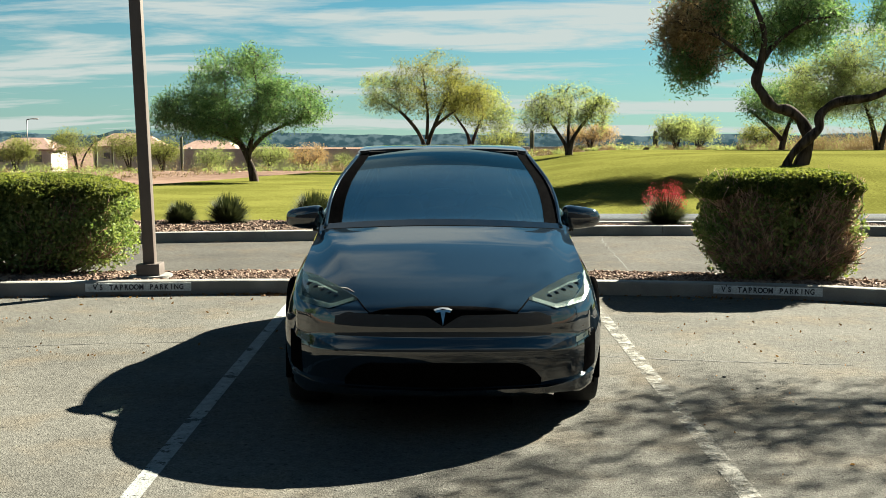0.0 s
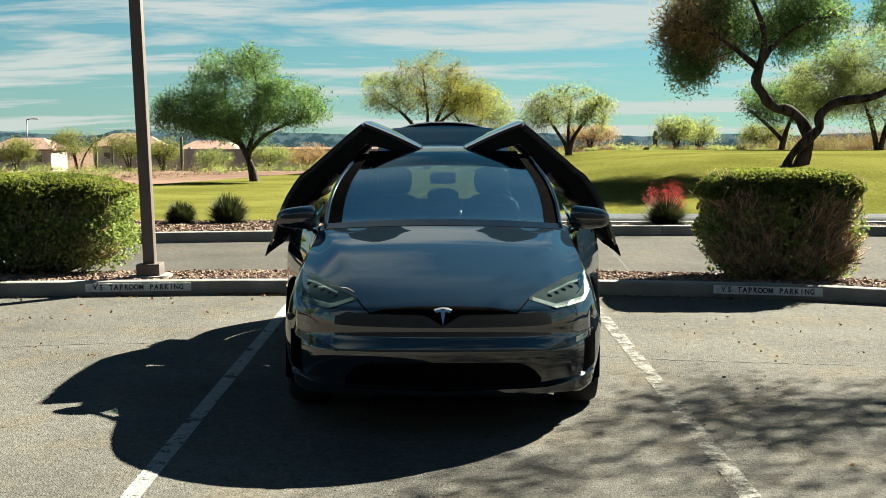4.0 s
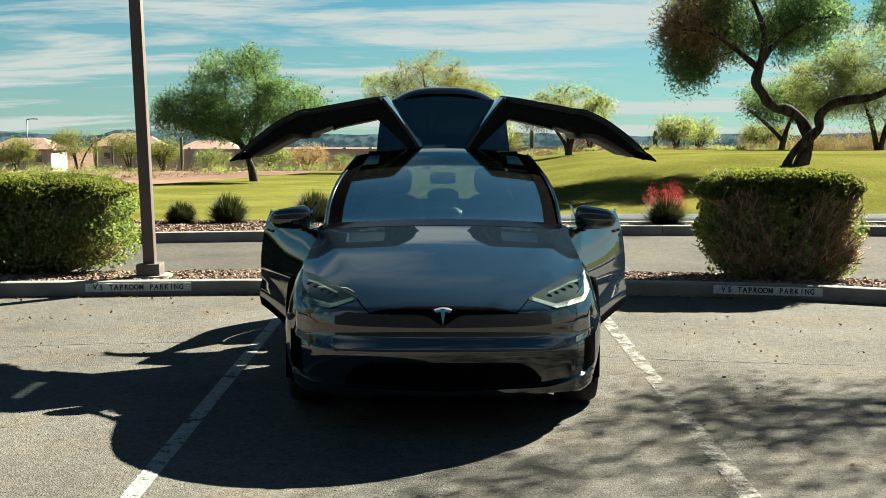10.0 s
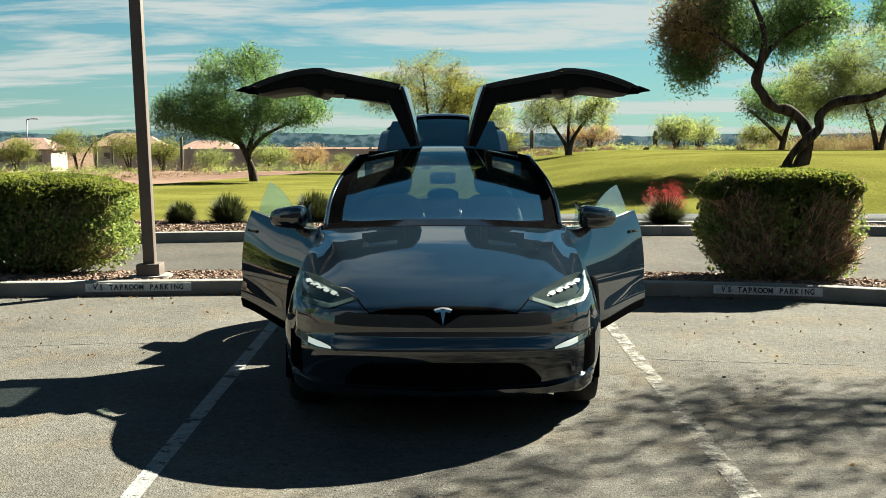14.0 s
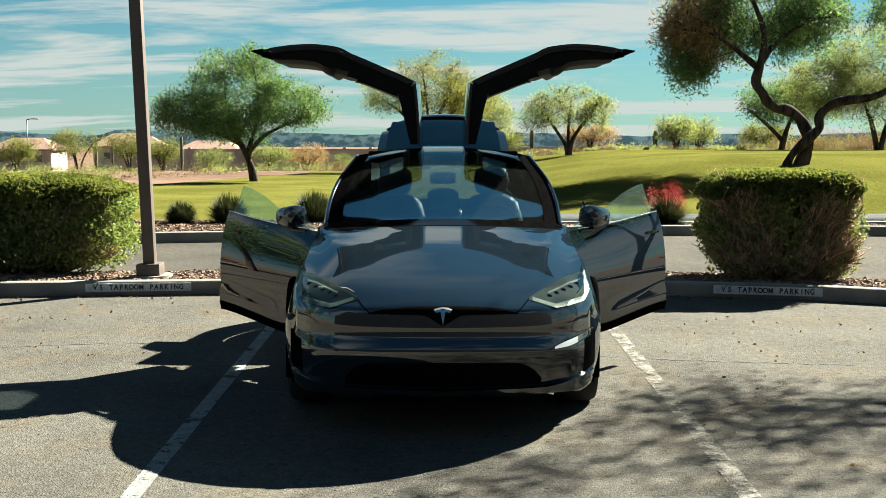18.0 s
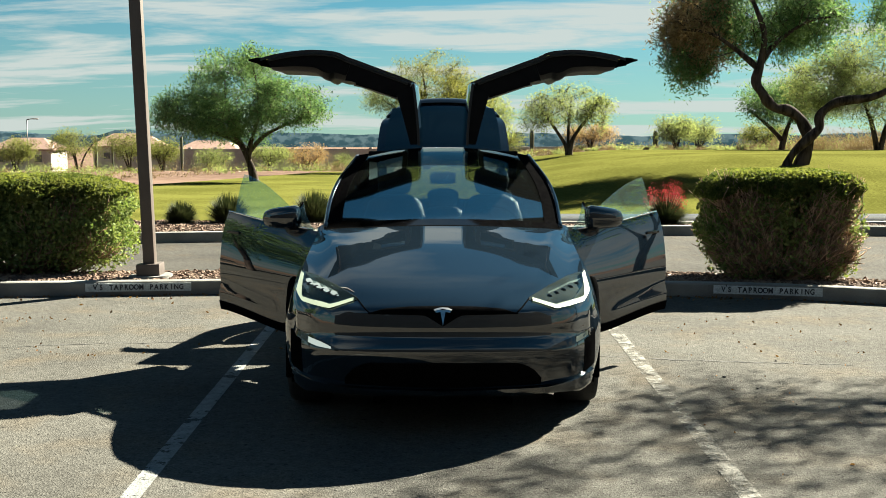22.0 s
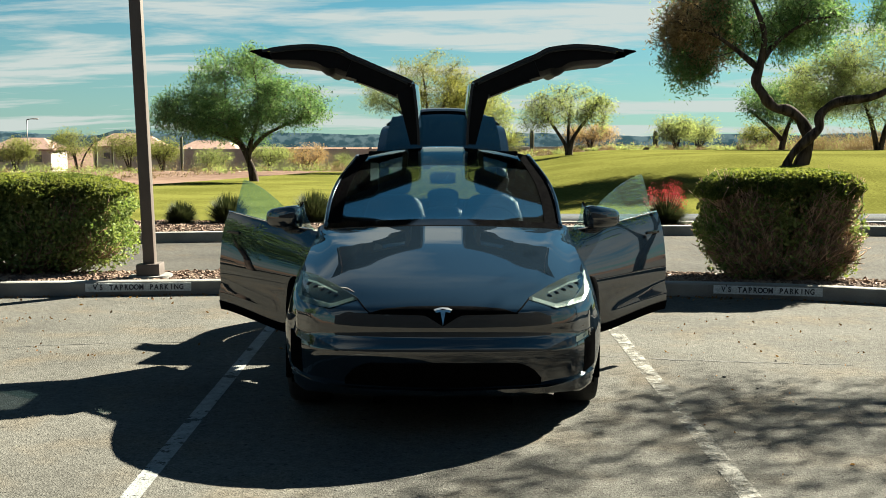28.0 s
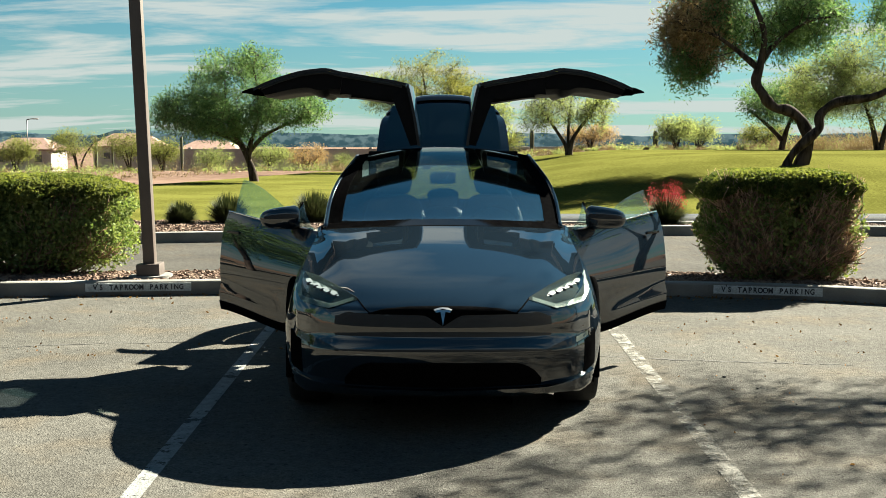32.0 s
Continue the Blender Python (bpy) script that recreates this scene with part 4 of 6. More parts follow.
for s in (1, -1):
    h = HINGE_F[s]
    d = part("front_door", welded(swept(skin(DOOR0, DOOR1, SILL + 1, BELT, (s,), 0.05, 0.004), h)), PAINT, car, "open front door with a frameless window")
    d.matrix_basis = Matrix.Translation(h)
    FRONT_DOOR[s] = d
    part("door_lining", welded(swept(skin(DOOR0, DOOR1, SILL + 2, BELT, (s,), 0.02, 0.03), h + Vector((s * 0.055, 0, 0)))), CARPET, d)
    pts = [Vector((s * (c_bw(u) + 0.006), u, c_bz(u) + 0.002)) - h for u in [DOOR0 + 0.1 + 0.1 * i for i in range(11)]]
    part("belt_trim", tube(pts, [0.006] * len(pts), 6), CHROME, d, "thin bright trim under the window")
    part("sill_trim", welded(swept(skin(DOOR0, DOOR1, SILL + 1, SILL + 2, (s,), -0.005, 0.004), h)), PLASTIC, d)
    hz = SECT[2.5][BELT - 1]
    part("door_handle", box(s * (hz[0] + 0.022) - h.x, 2.60 - h.y, hz[1] - 0.05, 0.012, 0.17, 0.022, 0.005), GLOSSBLACK, d, "flush dark door handle")

    def pane(u0, u1, top0, top1, name, back=0.0):
        """A pane from the belt up to a share of the roof rail's height."""
        vs, n, m = [], 14, 6
        for layer in (0, 1):
            for i in range(n + 1):
                u = u0 + (u1 - u0) * i / n
                t1 = top0 + (top1 - top0) * i / n + 0.04 * math.sin(math.pi * i / n)
                bw, bz, rw, rz = c_bw(u), c_bz(u), c_rw(u), c_rz(u)
                for j in range(m + 1):
                    t = -0.05 + (t1 + 0.05) * j / m
                    x = bw + (rw - bw) * t + 0.09 * t * (1 - t) - 0.012 - 0.005 * layer
                    vs.append(Vector((s * x, u + back * max(t, 0) * (i / n) ** 2, bz + (rz - bz) * t)) - h)
        k, N = m + 1, (n + 1) * (m + 1)
        fs = []
        for i in range(n):
            for j in range(m):
                q = (i * k + j, (i + 1) * k + j, (i + 1) * k + j + 1, i * k + j + 1)
                fs += [q, tuple(a + N for a in q[::-1])]
        rim = [i * k for i in range(n + 1)] + [n * k + j for j in range(1, m + 1)] + [i * k + m for i in range(n - 1, -1, -1)] + [j for j in range(m - 1, 0, -1)]
        fs += [(b, a, a + N, b + N) for a, b in zip(rim, rim[1:] + rim[:1])]
        return part(name, welded((vs, fs), 0.0003), SIDEGLASS, d)
    FRONT_GLASS[s] = pane(1.93, 2.66, 0.72, 0.80, "window_pane", 0.20)
    q = pane(1.68, 1.90, 0.1, 0.95, "quarter_pane")
    pts = [Vector((s * (c_bw(1.91) + (c_rw(1.91) - c_bw(1.91)) * t - 0.01), 1.91, c_bz(1.91) + (c_rz(1.91) - c_bz(1.91)) * t)) - h for t in (-0.05, 0.5, 0.95)]
    part("window_post", tube(pts, [0.009] * 3, 6), PLASTIC, d)
    # wing mirror
    mz = 1.108
    m0 = Vector((s * 0.878, 1.86, mz))
    mir = part("wing_mirror", loft([(s * (-0.015 + 0.275 * t), 0.01 + 0.03 * t * t, 0.005 - 0.012 * t, (0.085 - 0.03 * t * t) * k, (0.088 - 0.022 * t) * k) for t, k in ((0, 0.55), (0.04, 0.85), (0.12, 1), (0.35, 1.02), (0.6, 1), (0.8, 0.93), (0.93, 0.75), (1.0, 0.35))]), PAINT, d, "dark wing mirror on a short stalk")
    part("mirror_base", box(-s * 0.03, 0.0, -0.085, 0.16, 0.05, 0.022, 0.008), GLOSSBLACK, mir)
    part("mirror_glass", loft([(s * (0.03 + 0.16 * t), 0.083 - 0.0 * t, 0.0, 0.004, 0.062) for t in (0, 1)]), CHROME, mir)
    mir.matrix_basis = Matrix.Translation(m0 - h)
    WING_MIRROR[s] = (mir, m0 - h)


# side half of the gull-wing door: outline from the roof joint (0) to the sill (1)
gull_x = curve([(0, 0.645), (0.08, 0.70), (0.21, 0.775), (0.33, 0.845), (0.41, 0.893), (0.435, 0.918), (0.47, 0.938), (0.52, 0.953), (0.62, 0.972), (0.72, 0.975), (0.82, 0.968), (0.90, 0.955), (0.915, 0.944), (0.94, 0.948), (1.0, 0.940)])
gull_z = curve([(0, 1.555), (0.08, 1.452), (0.21, 1.292), (0.33, 1.145), (0.41, 1.040), (0.435, 1.002), (0.47, 0.955), (0.52, 0.893), (0.62, 0.765), (0.72, 0.635), (0.82, 0.505), (0.90, 0.40), (0.915, 0.380), (0.94, 0.345), (1.0, 0.262)])
gull_deep = curve([(0, 0.11), (0.08, 0.125), (0.30, 0.14), (0.37, 0.15), (0.44, 0.185), (0.50, 0.205), (0.54, 0.195), (0.59, 0.16), (0.70, 0.135), (0.80, 0.115), (0.86, 0.10), (0.895, 0.08), (0.91, 0.05)])
gull_end = curve([(2.74, 0.62), (2.80, 0.86), (2.90, 1.0), (3.60, 1.0), (3.70, 0.8), (3.74, 0.6)])
PANE_D, PANE_U = (0.10, 0.37), (2.90, 3.60)


def gull_point(u, d, side, inset=0.0):
    """A point of the gull-wing door's side half, inset inwards from its skin."""
    k = 1 - d
    x, z = gull_x(d) + (c_rw(u) - 0.64) * k, gull_z(d) + (c_rz(u) - 1.552) * k
    x += 0.006 * math.sin(math.pi * (u - DOOR1) / (FALC1 - DOOR1))
    e = 0.004
    tx, tz = gull_x(d + e) - gull_x(d - e), gull_z(d + e) - gull_z(d - e)
    n = math.hypot(tx, tz) or 1
    return Vector((side * (x + tz / n * inset), u, z - tx / n * inset))


def gull_slab(side, d0, d1, u0, u1, near, far, off, hole=False, steps=28, rows=14):
    """A curved slab of the door between two depths, with the window left open if asked."""
    ds = sorted({d0 + (d1 - d0) * i / steps for i in range(steps + 1)} | ({*PANE_D} if hole else set()))
    us = sorted({u0 + (u1 - u0) * i / rows for i in range(rows + 1)} | ({*PANE_U} if hole else set()))
    vs, fs, K = [], [], len(ds)
    for layer in (near, far):
        for u in us:
            for d in ds:
                vs.append(gull_point(u, d, side, layer(d, u)) - off)
    N = len(us) * K

    def there(i, j):
        if not (0 <= i < len(us) - 1 and 0 <= j < K - 1):
            return False
        um, dm = (us[i] + us[i + 1]) / 2, (ds[j] + ds[j + 1]) / 2
        return not (hole and PANE_U[0] < um < PANE_U[1] and PANE_D[0] < dm < PANE_D[1])
    for i in range(len(us) - 1):
        for j in range(K - 1):
            if not there(i, j):
                continue
            a, b, c, d = i * K + j, (i + 1) * K + j, (i + 1) * K + j + 1, i * K + j + 1
            fs += [(a, b, c, d), (d + N, c + N, b + N, a + N)]
            for p, q, other in ((a, d, (i - 1, j)), (b, c, (i + 1, j)), (a, b, (i, j - 1)), (d, c, (i, j + 1))):
                if not there(*other):
                    fs.append((p, q, q + N, p + N))
    return welded((vs, fs), 0.0003)


ROOF_DEEP = curve([(RAIL, 0.13), (RAIL + 1, 0.125), (RAIL + 3, 0.10), (SPINE, 0.055)])
for s in (1, -1):
    h0, h1 = HINGE_S[s], HINGE_R[s]
    up = part("falcon_roof_panel", welded(moved(skin(DOOR1, FALC1, RAIL, SPINE, (s,), 0.02, 0.004, holes=[(2.9, 3.64, RAIL + 2, SPINE - 1)]), h0)), PAINT, car, "roof half of a folding gull-wing door")
    part("roof_glass", welded(moved(skin(2.88, 3.68, RAIL + 2, SPINE - 1, (s,), 0.006), h0)), REARGLASS, up)
    part("frame", welded(moved(skin(DOOR1, FALC1, RAIL, SPINE, (s,), ROOF_DEEP, 0.012, holes=[(2.9, 3.64, RAIL + 2, SPINE - 1)], deep=0.022), h0)), TRIM, up, "black padded inner frame")
    FALCON_UP[s] = (up, h0)
    low = part("falcon_door", gull_slab(s, 0.012, 0.93, DOOR1, FALC1, lambda d, u: 0.0, lambda d, u: 0.022, h1, True, 36), PAINT, car, "side half of a folding gull-wing door")
    part("window_pane", gull_slab(s, PANE_D[0] - 0.01, PANE_D[1] + 0.01, PANE_U[0] - 0.02, PANE_U[1] + 0.02, lambda d, u: 0.006, lambda d, u: 0.011, h1, False, 8, 4), SCREEN, low)
    part("lining", gull_slab(s, PANE_D[1] + 0.012, 0.91, DOOR1 + 0.02, FALC1 - 0.02, lambda d, u: 0.024, lambda d, u: 0.026 + gull_deep(d) * gull_end(u), h1), TRIM, low, "black padded inner lining with an armrest bulge")
    part("window_frame", gull_slab(s, 0.015, PANE_D[1] + 0.010, DOOR1 + 0.012, FALC1 - 0.012, lambda d, u: 0.023, lambda d, u: 0.025 + gull_deep(d), h1, True), TRIM, low, "black inner frame round the window")
    for u in (DOOR1 + 0.006, FALC1 - 0.006):
        pts = [gull_point(u, 0.03 + 0.86 * i / 30, s, 0.034) - h1 for i in range(31)]
        part("rubber_seal", tube(pts, [0.011] * len(pts), 6), RUBBER, low)
    part("sill_flange", gull_slab(s, 0.932, 1.0, DOOR1 + 0.004, FALC1 - 0.004, lambda d, u: -0.004, lambda d, u: 0.058 - 0.052 * (d - 0.932) / 0.068, h1, False, 6, 8), PLASTIC, low, "black flange along the foot of the door")
    for u in (2.86, 3.62):
        a, b = h1 + Vector((-s * 0.05, u, -0.075)), h1 + Vector((s * 0.015, u, -0.115))
        part("hinge_bracket", tube([a - h1, (a + b) / 2 - h1 + Vector((0, 0, -0.02)), b - h1], [0.014, 0.016, 0.012], 8), GLOSSBLACK, low)
    FALCON_LOW[s] = (low, h1)


def rounded(data, off):
    """Moved, with the tail corners drawn in."""
    vs = []
    for v in data[0]:
        v = Vector(v)
        k = smooth01((v.y - 4.5) / 0.42)
        v.y -= 0.16 * k * min(1.0, abs(v.x) / 0.52) ** 3
        vs.append(v - off)
    return vs, data[1]


HINGE_G = Vector((0, GATE0, c_top(GATE0) - 0.01))
gate = part("tailgate", welded(rounded(skin(GATE0, 4.92, RAIL, TOP, (1, -1), 0.03, 0.003, holes=[(4.22, 4.72, RAIL + 1, TOP)]), HINGE_G)), PAINT, car, "raised tailgate with a dark rear window")
part("rear_window", welded(moved(skin(4.2, 4.75, RAIL + 1, TOP, (1, -1), 0.006), HINGE_G)), REARGLASS, gate)
part("spoiler", welded(rounded(skin(4.8, 4.92, RAIL, TOP, (1, -1), -0.02), HINGE_G)), GLOSSBLACK, gate, "black spoiler lip")

# ---- planting ----


def tree(name, x, y, z, limbs, crowns, clumps, per, leaf, size, mats, label, category="tree", seed=1, r0=0.16, spread=0.30, droop=0.0):
    """Tapered trunk and limbs, twigs out to clumps of small leaves. limbs: lists of (x, y, z, r);
    crowns: (x, y, z, rx, ry, rz, share, leaf material index)."""
    rng = np.random.default_rng(seed)
    t = thing(name, pose(x, y, z), label, category)
    tubes, thin, nodes = [], [], []
    for L in limbs:
        pts = [Vector(p[:3]) for p in L]
        fine, rad = [], []
        for i in range(len(pts) - 1):
            for k in range(4):
                q = k / 4
                a, b, c, d = pts[max(i - 1, 0)], pts[i], pts[i + 1], pts[min(i + 2, len(pts) - 1)]
                fine.append(0.5 * (2 * b + (c - a) * q + (2 * a - 5 * b + 4 * c - d) * q * q + (3 * b - a - 3 * c + d) * q ** 3))
                rad.append(L[i][3] + (L[i + 1][3] - L[i][3]) * q)
        fine.append(pts[-1]); rad.append(L[-1][3])
        rad[0] *= 1.25
        tubes.append(tube(fine, [r * (1 + 0.12 * math.sin(7 * i)) for i, r in enumerate(rad)], 9))
        nodes += [(p, r) for p, r in zip(fine, rad) if p.z > fine[0].z + 0.35 * (max(q.z for q in fine) - fine[0].z)]
    tot = sum(c[6] for c in crowns)
    pos = {k: [] for k in range(len(mats))}
    for cx, cy, cz, rx, ry, rz, share, mi in crowns:
        for _ in range(int(clumps * share / tot)):
            d = rng.normal(size=3)
            d /= np.linalg.norm(d)
            k = rng.uniform(0.25, 1.0) ** 0.55
            c = Vector((cx + d[0] * rx * k, cy + d[1] * ry * k, cz + d[2] * rz * k))
            p, r = min(nodes, key=lambda n: (n[0] - c).length + rng.uniform(0, 0.6))
            mid = p.lerp(c, 0.5) + Vector((rng.normal() * 0.12, rng.normal() * 0.12, 0.12 + rng.normal() * 0.08))
            e = c + (c - mid) * 0.25
            thin.append(tube([p, p.lerp(mid, 0.6), mid, c, e], [min(r * 0.5, 0.026), 0.014, 0.010, 0.007, 0.003], 4))
            if rng.uniform() < 0.75:
                nodes.append((mid, 0.016))
            n = int(per * rng.uniform(0.5, 1.4))
            q = np.clip(rng.normal(size=(n, 3)), -1.7, 1.7) * (spread, spread, spread * 0.75)
            q[:, 2] -= droop * np.abs(rng.normal(size=n))
            along = rng.uniform(0, 1, n)[:, None]
            base = np.array(mid)[None] * (1 - along) + np.array(e)[None] * along
            pos[mi].append(base + q)
    part("trunk", joined(tubes), BARK, t)
    tagged(part("twig_mass", joined(thin), LIMB, t, "thin grey-brown twigs"), kind="stuff")
    for k, ps in pos.items():
        if ps:
            part("crown", leaves(np.concatenate(ps), size, leaf, seed + k), mats[k], t)
    return t


# big leaning mesquite on the bank, branches reaching both ways
tree("mesquite_tree", 8.72, 30.0, land(8.72, 30.0), [
    [(-0.30, -0.1, -0.1, 0.12), (-0.26, -0.15, 0.12, 0.10), (-0.12, -0.2, 0.36, 0.10), (0.24, -0.2, 0.70, 0.12), (0.46, -0.15, 0.92, 0.12), (0.47, -0.1, 1.18, 0.11), (0.64, -0.1, 1.40, 0.11), (1.0, -0.1, 1.57, 0.11), (1.9, -0.2, 1.73, 0.09), (3.0, -0.2, 2.5, 0.07), (3.6, 0, 3.3, 0.04)],
    [(0.08, 0.1, -0.1, 0.19), (0.24, 0.1, 0.35, 0.15), (0.29, 0.1, 0.66, 0.15), (0.15, 0.1, 1.0, 0.14), (-0.03, 0.1, 1.22, 0.14), (-0.30, 0.05, 1.36, 0.13), (-0.55, 0, 1.39, 0.12), (-0.76, 0, 1.55, 0.12), (-0.92, 0, 1.78, 0.12), (-1.05, 0.1, 2.05, 0.12), (-0.95, 0.1, 2.5, 0.10), (-0.9, 0, 3.2, 0.07), (-1.2, 0, 4.0, 0.04)],
    [(-0.98, 0.1, 2.35, 0.08), (-1.5, 0.2, 2.8, 0.06), (-2.2, 0, 3.2, 0.04), (-2.9, 0, 3.3, 0.02)],
    [(-0.95, 0.1, 2.5, 0.08), (-0.5, 0.4, 3.0, 0.06), (0.2, 0.3, 3.5, 0.04), (0.7, 0, 3.6, 0.02)]],
    [(-0.7, 1.6, 4.0, 1.9, 1.9, 1.5, 1.0, 0), (0.6, 1.2, 3.7, 0.9, 1.4, 0.9, 0.35, 0), (-2.4, 1.0, 3.3, 0.95, 1.1, 1.15, 0.42, 1), (-2.0, 1.6, 3.7, 1.1, 1.4, 1.2, 0.28, 0), (-2.6, 1.0, 2.5, 0.7, 0.8, 0.45, 0.16, 0), (3.3, 1.2, 3.9, 1.3, 1.4, 0.9, 0.3, 0)],
    560, 125, 0.28, 0.05, [LEAF_MESQ, LEAF_DRY], "old mesquite tree with crooked dark trunks and a dense crown", seed=3, spread=0.19, droop=0.14)
tree("mesquite_tree", -6.95, 44.8, land(-6.95, 44.8), [
    [(0.03, 0, -0.1, 0.17), (-0.08, 0, 0.45, 0.14), (-0.25, 0, 0.95, 0.12), (-0.45, 0, 1.35, 0.10), (-0.9, 0.1, 1.6, 0.07), (-1.7, 0, 1.9, 0.05), (-2.6, 0, 2.3, 0.03)],
    [(-0.2, 0, 0.85, 0.10), (-0.1, -0.1, 1.4, 0.09), (0.1, -0.1, 2.0, 0.07), (0.2, 0, 2.9, 0.05), (0.1, 0, 3.9, 0.03)],
    [(-0.15, 0, 1.1, 0.08), (0.4, 0.1, 1.7, 0.07), (1.2, 0.2, 2.1, 0.05), (2.2, 0.1, 2.5, 0.03)],
    [(-0.45, 0, 1.35, 0.08), (-0.8, 0, 2.1, 0.06), (-1.0, 0, 3.0, 0.04), (-1.0, 0, 3.8, 0.02)]],
    [(-0.5, 0, 3.2, 1.9, 1.9, 1.85, 1.0, 0), (-2.4, 0, 2.4, 1.3, 1.5, 0.95, 0.5, 0), (1.3, 0, 2.8, 1.5, 1.5, 1.0, 0.5, 0), (-1.2, 0, 2.1, 1.6, 1.5, 0.6, 0.3, 0)],
    560, 95, 0.26, 0.058, [LEAF_MESQ], "round-crowned green mesquite tree standing on the lawn", seed=5, spread=0.21)
tree("palo_verde_tree", -0.85, 60.0, land(-0.85, 60), [
    [(0.0, 0, -0.1, 0.15), (-0.05, 0, 1.0, 0.12), (-0.4, 0, 1.9, 0.10), (-1.3, 0, 2.9, 0.06), (-2.4, 0, 3.6, 0.03)],
    [(0.1, 0, 0.0, 0.15), (0.1, 0, 1.2, 0.12), (0.45, 0, 2.2, 0.10), (0.9, 0, 3.2, 0.06), (1.5, 0, 4.4, 0.03)],
    [(0.05, 0, 1.5, 0.08), (0.1, 0, 2.6, 0.07), (0.0, 0, 3.8, 0.05), (-0.2, 0, 5.0, 0.02)],
    [(0.4, 0, 2.1, 0.08), (1.3, 0, 2.8, 0.06), (2.3, 0, 3.4, 0.03)]],
    [(0.4, 0, 4.1, 2.2, 1.8, 1.6, 1.0, 0), (-2.0, 0, 3.7, 1.5, 1.4, 1.1, 0.45, 1), (2.1, 0, 3.5, 1.4, 1.4, 1.3, 0.6, 0)],
    430, 70, 0.2, 0.062, [LEAF_PALO, LEAF_PALE], "yellow-green palo verde tree with an airy crown", seed=8, spread=0.24)
tree("mesquite_tree", 1.5, 75.0, land(1.5, 75), [
    [(0, 0, -0.1, 0.14), (0.1, 0, 1.5, 0.11), (-0.5, 0, 2.6, 0.07), (-1.2, 0, 3.5, 0.03)],
    [(0.1, 0, 0.6, 0.11), (0.5, 0, 1.9, 0.09), (1.0, 0, 3.0, 0.05), (1.6, 0, 4.0, 0.02)]],
    [(0.3, 0, 3.6, 2.3, 1.8, 1.2, 1.0, 0), (1.9, 0, 2.6, 1.2, 1.2, 1.0, 0.3, 0)], 110, 90, 0.3, 0.075, [LEAF_PALE], "small grey-green desert tree behind the lawn", seed=9)
tree("palo_verde_tree", 5.13, 50.0, land(5.13, 50), [
    [(0, 0, -0.1, 0.11), (-0.1, 0, 0.4, 0.09), (-0.45, 0, 0.95, 0.07), (-0.9, 0, 1.6, 0.04), (-1.4, 0, 2.2, 0.02)],
    [(0.05, 0, 0.0, 0.11), (0.15, 0, 0.6, 0.09), (0.45, 0, 1.1, 0.07), (0.9, 0, 1.7, 0.04), (1.2, 0, 2.4, 0.02)],
    [(0.0, 0, 0.3, 0.07), (0.0, 0, 1.2, 0.05), (0.1, 0, 2.4, 0.02)]],
    [(0, 0, 1.95, 1.7, 1.5, 0.95, 1.0, 0), (-1.2, 0, 1.6, 0.95, 1.1, 0.7, 0.4, 0), (1.2, 0, 1.65, 0.85, 1.0, 0.75, 0.35, 0)],
    300, 45, 0.24, 0.05, [LEAF_PALE], "small multi-stemmed desert tree at the lawn's crest", seed=11, spread=0.17)
tree("mesquite_tree", 15.5, 56.0, land(15.5, 56), [
    [(0, 0, -0.1, 0.14), (0.2, 0, 0.8, 0.11), (0.5, 0, 1.5, 0.08), (1.2, 0, 2.5, 0.04)],
    [(0, 0, 0.5, 0.10), (-0.7, 0, 1.2, 0.08), (-1.6, 0, 1.9, 0.04)]],
    [(0.3, 0, 2.2, 2.3, 1.7, 1.1, 1.0, 0)], 120, 110, 0.3, 0.07, [LEAF_MESQ], "shaded mesquite tree on the dry bank", seed=13)
tree("palo_verde_tree", 18.6, 52.0, land(18.6, 52), [
    [(0, 0, -0.1, 0.12), (0.3, 0, 1.2, 0.09), (0.9, 0, 2.6, 0.05), (1.3, 0, 4.0, 0.02)],
    [(-0.1, 0, 0, 0.12), (-0.4, 0, 1.2, 0.09), (-1.0, 0, 2.5, 0.05), (-1.9, 0, 3.4, 0.02)]],
    [(0, 0, 3.5, 2.8, 1.9, 1.7, 1.0, 0), (-2.4, 0, 2.8, 1.8, 1.5, 1.4, 0.6, 0), (-1.0, 0, 2.0, 2.6, 1.6, 1.0, 0.4, 0)], 560, 80, 0.2, 0.065, [LEAF_PALE], "tall pale-green palo verde tree on the bank", seed=15, spread=0.3)


def scrub_tree(x, y, h, w, leafm, label, seed):
    rng = random.Random(seed)
    L = []
    for k in range(4):
        a = rng.uniform(-1, 1)
        L.append([(0.05 * a, 0, -0.2, 0.05), (0.25 * a * w, 0.1 * k - 0.2, h * 0.35, 0.04), (0.7 * a * w, 0.15 * k, h * 0.75, 0.015)])
    return tree("desert_shrub_tree", x, y, land(x, y), L, [(0, 0, h * 0.66, w, w * 0.8, h * 0.36, 1, 0), (0, 0, h * 0.5, w * 1.05, w * 0.8, h * 0.25, 0.5, 0)], 100, 48, 0.25, 0.06, [leafm], label, seed=seed, spread=0.22)


